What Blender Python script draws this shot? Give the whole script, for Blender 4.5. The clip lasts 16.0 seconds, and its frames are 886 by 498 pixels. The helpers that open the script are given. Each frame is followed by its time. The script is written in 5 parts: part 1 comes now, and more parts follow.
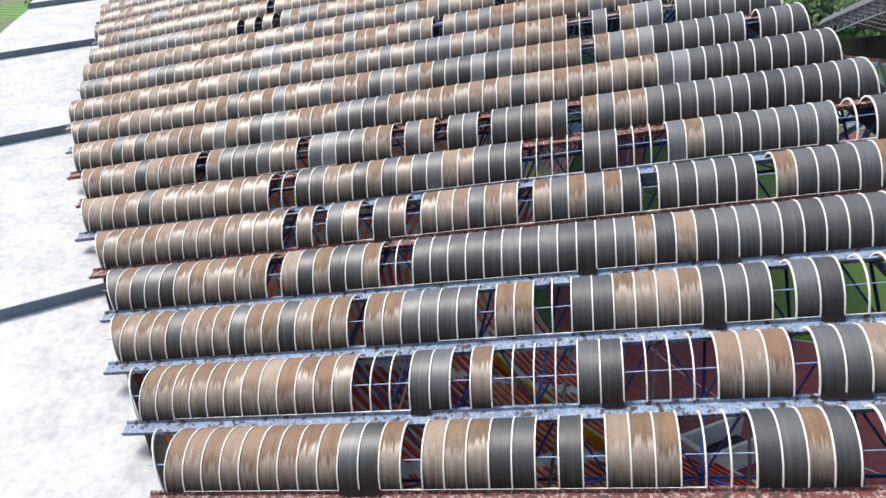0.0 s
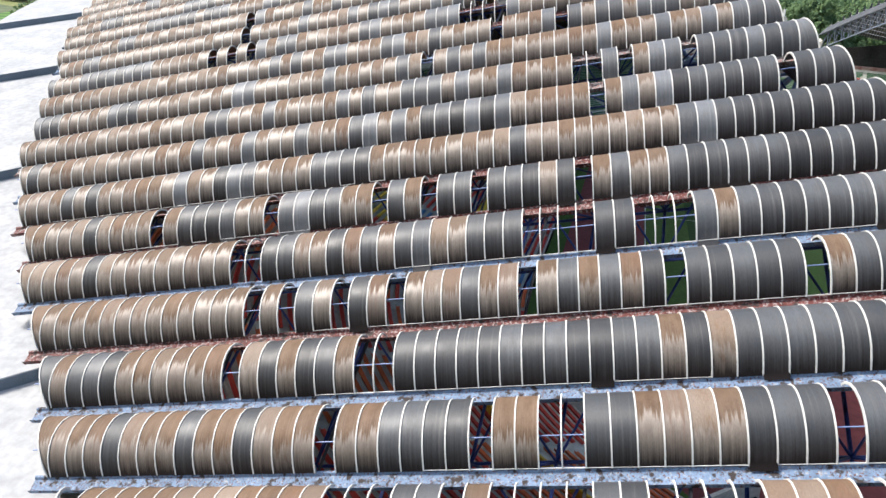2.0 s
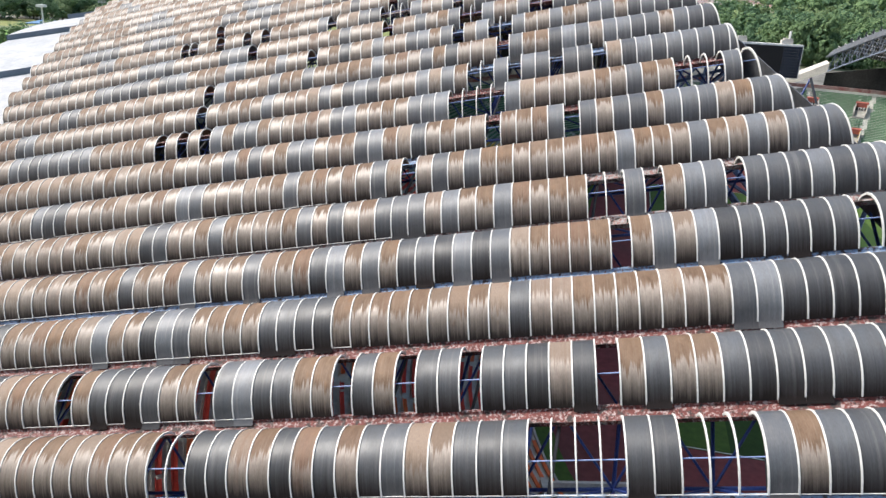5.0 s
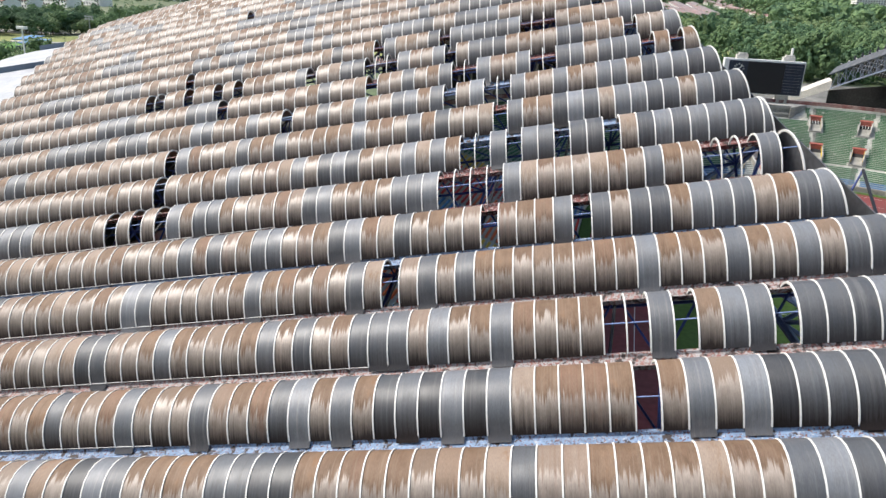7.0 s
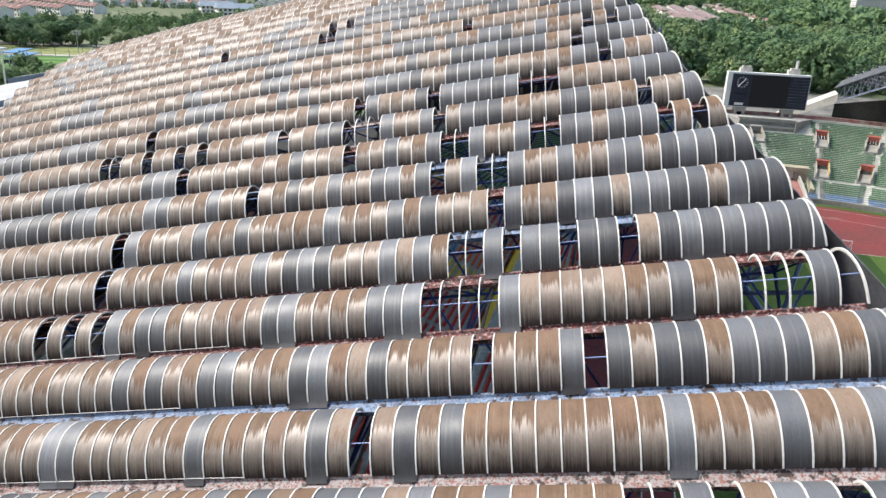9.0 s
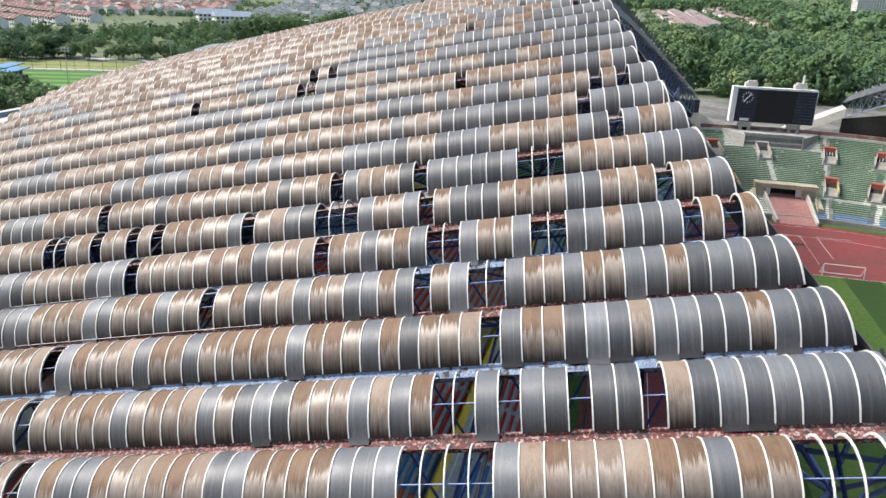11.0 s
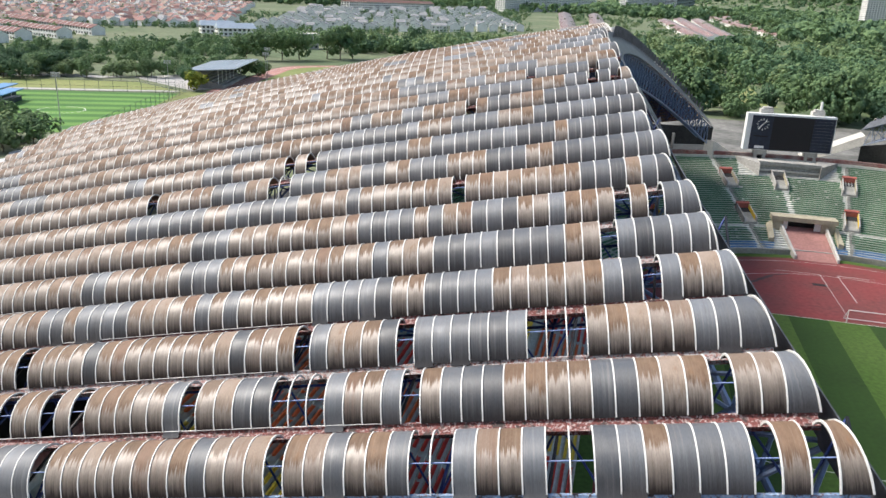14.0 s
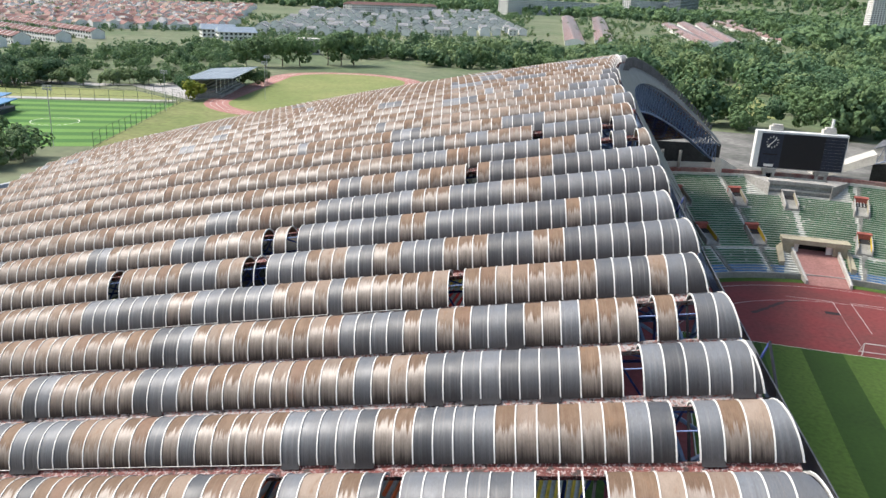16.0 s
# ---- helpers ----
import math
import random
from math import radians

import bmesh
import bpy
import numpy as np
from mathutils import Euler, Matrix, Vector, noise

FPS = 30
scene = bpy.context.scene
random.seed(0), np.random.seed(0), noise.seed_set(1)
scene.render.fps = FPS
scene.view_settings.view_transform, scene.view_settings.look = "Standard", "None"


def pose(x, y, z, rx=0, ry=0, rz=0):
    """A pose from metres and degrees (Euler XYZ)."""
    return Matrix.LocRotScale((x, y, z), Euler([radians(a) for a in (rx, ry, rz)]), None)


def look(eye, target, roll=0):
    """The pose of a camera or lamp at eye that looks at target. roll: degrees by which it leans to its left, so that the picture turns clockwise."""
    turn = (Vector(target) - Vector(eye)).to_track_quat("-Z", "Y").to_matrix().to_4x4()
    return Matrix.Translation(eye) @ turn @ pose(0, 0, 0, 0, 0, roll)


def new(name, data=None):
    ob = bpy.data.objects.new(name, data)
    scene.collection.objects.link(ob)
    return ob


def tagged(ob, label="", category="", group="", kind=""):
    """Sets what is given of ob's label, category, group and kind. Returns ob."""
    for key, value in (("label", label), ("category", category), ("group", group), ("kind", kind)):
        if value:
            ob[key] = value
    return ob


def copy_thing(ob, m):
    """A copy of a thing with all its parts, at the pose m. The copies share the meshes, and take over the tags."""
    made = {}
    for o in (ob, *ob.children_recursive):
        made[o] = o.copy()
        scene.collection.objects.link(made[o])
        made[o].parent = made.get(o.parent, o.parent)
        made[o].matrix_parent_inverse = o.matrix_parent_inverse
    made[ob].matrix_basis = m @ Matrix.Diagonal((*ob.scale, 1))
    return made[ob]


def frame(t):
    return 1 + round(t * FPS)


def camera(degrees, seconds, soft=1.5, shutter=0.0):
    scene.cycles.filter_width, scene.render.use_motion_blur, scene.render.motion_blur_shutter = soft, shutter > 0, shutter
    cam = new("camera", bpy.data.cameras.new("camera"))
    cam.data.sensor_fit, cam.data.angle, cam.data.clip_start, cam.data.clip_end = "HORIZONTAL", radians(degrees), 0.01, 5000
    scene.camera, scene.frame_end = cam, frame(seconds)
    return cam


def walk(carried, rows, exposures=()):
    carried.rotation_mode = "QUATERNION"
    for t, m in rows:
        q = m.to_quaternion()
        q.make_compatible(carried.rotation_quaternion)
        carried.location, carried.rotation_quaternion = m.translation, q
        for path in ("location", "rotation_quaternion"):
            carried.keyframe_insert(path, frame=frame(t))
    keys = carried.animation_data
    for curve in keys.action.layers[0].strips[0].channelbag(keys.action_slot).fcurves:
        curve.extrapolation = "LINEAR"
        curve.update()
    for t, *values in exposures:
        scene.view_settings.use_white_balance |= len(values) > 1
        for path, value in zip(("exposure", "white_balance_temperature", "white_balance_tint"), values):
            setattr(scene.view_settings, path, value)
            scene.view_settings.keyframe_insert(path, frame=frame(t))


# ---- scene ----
cam = camera(60.0, 16.0, soft=1.5)
# seconds, x, y, z, yaw, pitch, roll: x runs along the roof vaults, y along the stadium, z up from the pitch
PATH = [
    (0, 0.989, -1.792, 35.784, 13.131, -20.308, 3.165),
    (0.5, 0.698, -0.245, 35.775, 13.082, -20.259, 3.165),
    (1, 0.462, 1.156, 36.104, 13.082, -20.310, 3.089),
    (1.5, 0.141, 2.570, 36.645, 12.986, -20.218, 3.137),
    (2, -0.152, 4.021, 37.177, 12.966, -20.075, 3.120),
    (2.5, -0.443, 5.525, 37.793, 12.962, -20.043, 3.083),
    (3, -0.747, 7.032, 38.364, 12.950, -19.912, 3.069),
    (3.5, -1.078, 8.552, 38.962, 12.906, -19.793, 3.101),
    (4, -1.381, 10.147, 39.570, 12.942, -19.728, 3.021),
    (6.5, -3.018, 17.885, 42.517, 12.671, -19.106, 3.065),
    (7, -3.338, 19.558, 43.166, 12.635, -19.012, 2.992),
    (7.5, -3.661, 21.231, 43.826, 12.586, -18.960, 2.979),
    (8, -3.934, 22.911, 44.483, 12.586, -18.931, 2.937),
    (8.5, -4.191, 24.547, 45.161, 12.595, -18.880, 2.863),
    (9, -4.511, 26.242, 45.861, 12.585, -18.832, 2.810),
    (11.5, -5.897, 34.553, 49.343, 12.657, -18.518, 2.518),
    (12, -6.188, 36.176, 50.031, 12.661, -18.422, 2.470),
    (12.5, -6.475, 37.744, 50.735, 12.665, -18.349, 2.444),
    (13, -6.795, 39.320, 51.433, 12.753, -18.295, 2.505),
    (13.5, -7.127, 40.830, 52.150, 12.901, -18.247, 2.521),
    (14, -7.489, 42.297, 52.875, 13.049, -18.194, 2.587),
    (14.5, -7.794, 43.929, 53.535, 13.115, -18.143, 2.649),
    (15, -8.103, 45.479, 54.223, 13.155, -18.095, 2.675),
    (15.5, -8.483, 47.123, 55.044, 13.175, -18.106, 2.771),
    (16, -8.856, 48.544, 55.836, 13.179, -18.139, 2.859),
]
walk(cam, [(t, pose(x, y, z, 90 + pitch, 0, yaw) @ pose(0, 0, 0, 0, 0, roll)) for t, x, y, z, yaw, pitch, roll in PATH])

# ---- light ----
SUN_ELEV, SUN_AZ = 51.0, 88.0     # degrees above the horizon; degrees left of the +y direction
sun_dir = Vector((-math.sin(radians(SUN_AZ)) * math.cos(radians(SUN_ELEV)), math.cos(radians(SUN_AZ)) * math.cos(radians(SUN_ELEV)), math.sin(radians(SUN_ELEV))))
world = bpy.data.worlds.new("world")
scene.world = world
world.use_nodes = True
wn = world.node_tree.nodes
sky = wn.new("ShaderNodeTexSky")
sky.sky_type, sky.sun_disc = "NISHITA", False
sky.sun_elevation, sky.sun_rotation = radians(SUN_ELEV), radians(-SUN_AZ)
sky.air_density, sky.dust_density, sky.ozone_density = 1.3, 3.5, 1.0
wn["Background"].inputs["Strength"].default_value = 0.15
world.node_tree.links.new(sky.outputs["Color"], wn["Background"].inputs["Color"])
sun = bpy.data.lights.new("sun", "SUN")
sun.energy, sun.angle, sun.color = 3.6, radians(22.0), (1.0, 0.96, 0.905)
sun_ob = new("sun", sun)
sun_ob.matrix_world = look(sun_dir * 100, (0, 0, 0))
scene.view_settings.exposure = 0.45

# ---- materials ----
def material(name, colour, rough=0.8, metal=0.0, var=0.25, scale=1.5, fine=18.0, bump=0.15, second=None, spec=0.4, coords="Object"):
    """A surface with two scales of variation in colour and a fine relief."""
    m = bpy.data.materials.new(name)
    m.use_nodes = True
    n, l = m.node_tree.nodes, m.node_tree.links
    b = n["Principled BSDF"]
    b.inputs["Roughness"].default_value, b.inputs["Metallic"].default_value = rough, metal
    b.inputs["Specular IOR Level"].default_value = spec
    tc = n.new("ShaderNodeTexCoord")
    big, small = n.new("ShaderNodeTexNoise"), n.new("ShaderNodeTexNoise")
    for t, s, d in ((big, scale, 4), (small, fine, 3)):
        t.inputs["Scale"].default_value, t.inputs["Detail"].default_value = s, d
        l.new(tc.outputs[coords], t.inputs["Vector"])
    mix = n.new("ShaderNodeMix")
    mix.data_type = "RGBA"
    c2 = second or tuple(c * (1 - var) for c in colour)
    mix.inputs["A"].default_value, mix.inputs["B"].default_value = (*colour, 1), (*c2, 1)
    ramp = n.new("ShaderNodeMapRange")
    ramp.inputs["From Min"].default_value, ramp.inputs["From Max"].default_value = 0.38, 0.62
    l.new(big.outputs["Fac"], ramp.inputs["Value"])
    l.new(ramp.outputs["Result"], mix.inputs["Factor"])
    hsv = n.new("ShaderNodeHueSaturation")
    val = n.new("ShaderNodeMapRange")
    val.inputs["From Min"].default_value, val.inputs["From Max"].default_value = 0.3, 0.7
    val.inputs["To Min"].default_value, val.inputs["To Max"].default_value = 1 - var * 0.7, 1 + var * 0.7
    l.new(small.outputs["Fac"], val.inputs["Value"])
    l.new(val.outputs["Result"], hsv.inputs["Value"])
    l.new(mix.outputs["Result"], hsv.inputs["Color"])
    l.new(hsv.outputs["Color"], b.inputs["Base Color"])
    if bump:
        bp = n.new("ShaderNodeBump")
        bp.inputs["Strength"].default_value = bump
        bp.inputs["Distance"].default_value = 0.05
        l.new(small.outputs["Fac"], bp.inputs["Height"])
        l.new(bp.outputs["Normal"], b.inputs["Normal"])
    return m


def panel_material(name, brown, lift=1.0, edge=0.345):
    """Aged roof sheet. Object random shifts the streaks; UV x runs across one sheet, UV y along its arc (0 at the low front edge, 1 at the back)."""
    m = bpy.data.materials.new(name)
    m.use_nodes = True
    n, l = m.node_tree.nodes, m.node_tree.links
    b = n["Principled BSDF"]

    def node(kind, **values):
        x = n.new("ShaderNode" + kind)
        for k, v in values.items():
            x.inputs[k.replace("_", " ")].default_value = v
        return x

    def maths(op, a, c):
        x = n.new("ShaderNodeMath")
        x.operation = op
        for i, v in enumerate((a, c)):
            if isinstance(v, (int, float)):
                x.inputs[i].default_value = v
            else:
                l.new(v, x.inputs[i])
        return x.outputs[0]

    def mixed(fac, a, c):
        x = n.new("ShaderNodeMix")
        x.data_type = "RGBA"
        if isinstance(fac, (int, float)):
            x.inputs["Factor"].default_value = fac
        else:
            l.new(fac, x.inputs["Factor"])
        for key, v in (("A", a), ("B", c)):
            if isinstance(v, tuple):
                x.inputs[key].default_value = (*v, 1)
            else:
                l.new(v, x.inputs[key])
        return x.outputs["Result"]

    def ranged(v, a, c, lo=0.0, hi=1.0):
        x = node("MapRange", From_Min=a, From_Max=c, To_Min=lo, To_Max=hi)
        l.new(v, x.inputs["Value"])
        return x.outputs["Result"]

    uv = n.new("ShaderNodeUVMap")
    uv.uv_map = "UVMap"
    sep = n.new("ShaderNodeSeparateXYZ")
    l.new(uv.outputs[0], sep.inputs[0])
    info, geo = n.new("ShaderNodeObjectInfo"), n.new("ShaderNodeNewGeometry")
    rnd = maths("FRACT", maths("ADD", info.outputs["Random"], geo.outputs["Random Per Island"]), 0)
    shift = maths("MULTIPLY", rnd, 57.0)

    def streak(sx, sy, detail=3.0, extra=0.0):
        c = n.new("ShaderNodeCombineXYZ")
        l.new(maths("MULTIPLY", sep.outputs[0], sx), c.inputs[0])
        l.new(maths("MULTIPLY", sep.outputs[1], sy), c.inputs[1])
        l.new(maths("ADD", shift, extra), c.inputs[2])
        t = node("TexNoise", Scale=1.0, Detail=detail, Roughness=0.6)
        l.new(c.outputs[0], t.inputs["Vector"])
        return t.outputs["Fac"]

    fine, broad, blot = streak(16, 1.0), streak(6.0, 0.6, 3.0, 3.0), streak(2.2, 4.0, 4.0, 9.0)
    speck = streak(40, 30, 2.0, 4.0)
    if brown:
        # the crown keeps its browned coating, ragged where rain has drawn it down; below it the bleached sheet shows
        drip = maths("ADD", maths("MULTIPLY", broad, 0.62), maths("MULTIPLY", streak(15, 0.7, 2.0, 6.0), 0.38))
        low = maths("ADD", sep.outputs[1], maths("MULTIPLY", maths("SUBTRACT", drip, 0.5), 0.70))
        worn = ranged(maths("ADD", low, maths("MULTIPLY", maths("SUBTRACT", rnd, 0.5), 0.24)), edge - 0.01, edge + 0.06)
        base = mixed(ranged(blot, 0.35, 0.65), (0.425, 0.355, 0.298), (0.318, 0.260, 0.214))
        base = mixed(maths("MULTIPLY", ranged(fine, 0.52, 0.68), 0.30), base, (0.22, 0.175, 0.145))
        top = mixed(ranged(blot, 0.3, 0.7), (0.152, 0.096, 0.060), (0.215, 0.141, 0.094))
        top = mixed(maths("MULTIPLY", ranged(fine, 0.50, 0.70), 0.35), top, (0.28, 0.215, 0.165))
        col = mixed(maths("MULTIPLY", worn, ranged(maths("FRACT", maths("MULTIPLY", rnd, 7.3), 0), 0.10, 0.35, 0.45, 1.0)), base, top)
        rust = maths("MULTIPLY", ranged(blot, 0.58, 0.72), ranged(rnd, 0.55, 0.75))
        col = mixed(maths("MULTIPLY", rust, 0.55), col, (0.20, 0.100, 0.042))
        col = mixed(maths("MULTIPLY", ranged(maths("FRACT", maths("MULTIPLY", rnd, 13.7), 0), 0.70, 0.95), maths("MULTIPLY", ranged(broad, 0.38, 0.62), 0.5)), col, (0.215, 0.118, 0.082))
        rough, gloss = ranged(worn, 0.0, 1.0, 0.46, 0.64), ranged(worn, 0.0, 1.0, 0.78, 0.28)
    else:
        a = mixed(rnd, (0.052 * lift, 0.057 * lift, 0.066 * lift), (0.125 * lift, 0.135 * lift, 0.150 * lift))
        col = mixed(maths("MULTIPLY", ranged(blot, 0.40, 0.7), 0.6), a, (0.112 * lift, 0.112 * lift, 0.116 * lift))
        col = mixed(maths("MULTIPLY", ranged(broad, 0.56, 0.72), 0.4), col, (0.19 * lift, 0.185 * lift, 0.180 * lift))
        col = mixed(maths("MULTIPLY", ranged(fine, 0.55, 0.72), 0.35), col, (0.07 * lift, 0.066 * lift, 0.065 * lift))
        rough, gloss = ranged(blot, 0.3, 0.7, 0.45, 0.55), ranged(blot, 0.3, 0.7, 0.72, 0.52)
    # vertical dirt runs along the low front edge, with its shade painted in
    dirt_shade = maths("MULTIPLY", ranged(maths("ADD", sep.outputs[1], maths("MULTIPLY", maths("ADD", fine, broad), 0.22)), 0.64, 0.24), 0.97 if lift < 1.1 else 0.76 if lift < 1.5 else 0.55)
    col = mixed(dirt_shade, col, (0.024, 0.019, 0.018))
    hsv = n.new("ShaderNodeHueSaturation")
    l.new(ranged(speck, 0.3, 0.7, 0.86, 1.12), hsv.inputs["Value"])
    l.new(col, hsv.inputs["Color"])
    col2 = n.new("ShaderNodeHueSaturation")
    l.new(hsv.outputs[0], col2.inputs["Color"])
    l.new(ranged(rnd, 0, 1, 0.85, 1.18), col2.inputs["Value"])
    l.new(col2.outputs[0], b.inputs["Base Color"])
    l.new(rough, b.inputs["Roughness"])
    # the painted foot shade also takes the gloss down
    l.new(maths("MULTIPLY", gloss, ranged(dirt_shade, 0.0, 1.0, 1.0, 0.12)), b.inputs["Specular IOR Level"])
    # aged polycarbonate still lets a little light through
    glow, both = node("BsdfTranslucent"), node("MixShader", Fac=0.18)
    l.new(col2.outputs[0], glow.inputs["Color"])
    l.new(b.outputs[0], both.inputs[1])
    l.new(glow.outputs[0], both.inputs[2])
    l.new(both.outputs[0], n["Material Output"].inputs["Surface"])
    bp = node("Bump", Strength=0.10, Distance=0.02)
    l.new(fine, bp.inputs["Height"])
    l.new(bp.outputs[0], b.inputs["Normal"])
    return m


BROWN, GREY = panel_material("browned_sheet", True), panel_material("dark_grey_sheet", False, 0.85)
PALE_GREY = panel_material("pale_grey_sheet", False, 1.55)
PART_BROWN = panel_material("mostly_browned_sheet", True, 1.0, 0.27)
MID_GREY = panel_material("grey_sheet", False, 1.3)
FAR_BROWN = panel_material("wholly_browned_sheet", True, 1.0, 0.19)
CAP = material("aged_white_cap_strip", (0.70, 0.69, 0.66), 0.5, var=0.12, scale=0.8, fine=6)


def peeling(name, paint, under, rust, amount):
    """Paint that comes off in flakes, over a pale primer, with rust through it."""
    m = material(name, paint, 0.75, var=0.25, scale=1.2, fine=9, second=tuple(c * 0.75 for c in paint))
    n, l = m.node_tree.nodes, m.node_tree.links
    b = n["Principled BSDF"]
    old = b.inputs["Base Color"].links[0].from_socket
    tc = n.new("ShaderNodeTexCoord")
    out = old
    for scale, lo, hi, colour in ((9.0, 0.49 + amount, 0.53 + amount, under), (15.0, 0.55, 0.60, rust), (3.2, 0.54, 0.60, (0.040, 0.030, 0.028))):
        t = n.new("ShaderNodeTexNoise")
        t.inputs["Scale"].default_value, t.inputs["Detail"].default_value, t.inputs["Roughness"].default_value = scale, 5, 0.65
        l.new(tc.outputs["Object"], t.inputs["Vector"])
        r = n.new("ShaderNodeMapRange")
        r.inputs["From Min"].default_value, r.inputs["From Max"].default_value = lo, hi
        l.new(t.outputs["Fac"], r.inputs["Value"])
        x = n.new("ShaderNodeMix")
        x.data_type = "RGBA"
        l.new(r.outputs["Result"], x.inputs["Factor"])
        l.new(out, x.inputs["A"])
        x.inputs["B"].default_value = (*colour, 1)
        out = x.outputs["Result"]
    l.new(out, b.inputs["Base Color"])
    return m


GUTTER_WHITE = peeling("peeling_pale_paint", (0.36, 0.35, 0.35), (0.24, 0.115, 0.10), (0.12, 0.045, 0.025), 0.02)
GUTTER_BLUE = peeling("peeling_blue_paint", (0.19, 0.28, 0.42), (0.36, 0.38, 0.40), (0.13, 0.050, 0.030), 0.09)
GUTTER_RED = peeling("peeling_red_oxide", (0.17, 0.048, 0.042), (0.36, 0.29, 0.28), (0.045, 0.018, 0.015), 0.03)
TUBE_BLUE = material("navy_tube_paint", (0.030, 0.060, 0.240), 0.45, var=0.3)
TUBE_DARK = material("dark_steel_tube", (0.016, 0.017, 0.022), 0.5, var=0.3)
PURLIN = material("pale_blue_purlin_paint", (0.20, 0.27, 0.50), 0.5, var=0.2)
WHITE_SLAB = material("white_roof_coating", (0.41, 0.42, 0.435), 0.6, var=0.20, scale=0.45, fine=2.6, second=(0.33, 0.345, 0.365))
SLAB_JOINT = material("grey_blue_joint", (0.17, 0.21, 0.26), 0.6, var=0.2, scale=0.5)
CONCRETE = material("weathered_concrete", (0.36, 0.35, 0.33), 0.9, var=0.3, scale=0.15, fine=2.0)
CREAM = material("cream_concrete_paint", (0.40, 0.36, 0.26), 0.85, var=0.2, scale=0.4, fine=3.0)
RED_PAINT = material("faded_red_paint", (0.33, 0.095, 0.072), 0.8, var=0.3, scale=0.5, fine=3)
YELLOW = material("yellow_paint", (0.62, 0.43, 0.04), 0.75, var=0.2, scale=0.5, fine=3)
# near-black that stands in for the shade inside openings
DARK = material("opening_shade_black", (0.02, 0.02, 0.022), 0.9, var=0.2)
TRACK = material("red_running_track", (0.190, 0.038, 0.038), 0.9, var=0.25, scale=0.09, fine=1.2, second=(0.145, 0.042, 0.040))
LINE = material("white_line_paint", (0.70, 0.68, 0.64), 0.8, var=0.1)
STEEL_GREY = material("galvanised_steel", (0.42, 0.43, 0.44), 0.45, 0.5, var=0.2)
PALE = material("pale_painted_metal", (0.76, 0.76, 0.74), 0.5, var=0.08)


# ---- building helpers ----
def mesh_object(name, verts, faces, mat, parent=None, smooth=False, uvs=None):
    me = bpy.data.meshes.new(name)
    me.from_pydata(verts, [], faces)
    for m in (mat if isinstance(mat, (list, tuple)) else [mat]):
        me.materials.append(m)
    if uvs is not None:
        me.uv_layers.new(name="UVMap").data.foreach_set("uv", np.asarray(uvs, dtype=np.float32).ravel())
    if smooth:
        me.polygons.foreach_set("use_smooth", [True] * len(me.polygons))
    me.update()
    ob = new(name, me)
    ob.parent = parent
    return ob


def thing(name, label, category, place=(0, 0, 0), group="", kind=""):
    ob = new(name)
    ob.empty_display_size = 0.2
    ob.matrix_world = Matrix.Translation(place)
    return tagged(ob, label, category, group, kind)


class Shape:
    """Collects boxes, tubes and sheets into one mesh."""

    def __init__(self):
        self.v, self.f = [], []

    def add(self, verts, faces):
        k = len(self.v)
        self.v += [tuple(p) for p in verts]
        self.f += [tuple(i + k for i in f) for f in faces]
        return self

    def box(self, a, b):
        (x0, y0, z0), (x1, y1, z1) = a, b
        self.hexa([(x0, y0, z0), (x1, y0, z0), (x1, y1, z0), (x0, y1, z0)], [(x0, y0, z1), (x1, y0, z1), (x1, y1, z1), (x0, y1, z1)])
        return self

    def hexa(self, low, high):
        return self.add([*low, *high], [(3, 2, 1, 0), (4, 5, 6, 7), (0, 1, 5, 4), (1, 2, 6, 5), (2, 3, 7, 6), (3, 0, 4, 7)])

    def slab(self, ring, thick):
        """A prism from a ring of points (counter-clockwise from above), going down by thick."""
        n = len(ring)
        low = [(x, y, z - thick) for x, y, z in ring]
        return self.add([*ring, *low], [tuple(range(n)), tuple(range(2 * n - 1, n - 1, -1))] + [(i, i + n, (i + 1) % n + n, (i + 1) % n) for i in range(n)])

    def tube(self, a, b, r, sides=6):
        a, b = Vector(a), Vector(b)
        d = (b - a).normalized()
        x = d.orthogonal().normalized()
        y = d.cross(x)
        ring = [x * math.cos(6.2832 * i / sides) * r + y * math.sin(6.2832 * i / sides) * r for i in range(sides)]
        return self.add([a + p for p in ring] + [b + p for p in ring],
                        [(i, (i + 1) % sides, (i + 1) % sides + sides, i + sides) for i in range(sides)] + [tuple(range(sides - 1, -1, -1)), tuple(range(sides, 2 * sides))])

    def make(self, name, mat, parent=None, label="", smooth=False, at=None):
        v = self.v
        if parent is not None:
            o = parent.matrix_world.translation
            v = [(p[0] - o.x, p[1] - o.y, p[2] - o.z) for p in v]
        ob = mesh_object(name, v, self.f, mat, parent, smooth)
        if label:
            ob["label"] = label
        return ob


# ---- the vaulted stadium roof ----
MID = 128.0                    # y of the roof's middle
STEP = 0.73                    # along the vaults, rib to rib


def roof_z(x, y):
    w = min(y, 126.0)
    if w > 90:
        w -= (w - 90) ** 2 / 76
    fall = 0.0018 * max(0.0, y - 126) ** 2
    a, b = x / 30, (w - 50) / 40
    return 35.792 - fall + 6.733 * a + 16.086 * b - 0.233 * a * a - 1.051 * a * b - 3.571 * b * b + 0.106 * b ** 3 - 0.082 * a * b * b - 0.388 * a * a * b


def inner_edge(y):
    near, far = -10.4 + 0.002487 * (y - MID) ** 2, -11.2 + 0.0015 * (y - 126) ** 2
    t = min(1.0, max(0.0, (y - 100) / 40))
    return near + (far - near) * t * t * (3 - 2 * t)


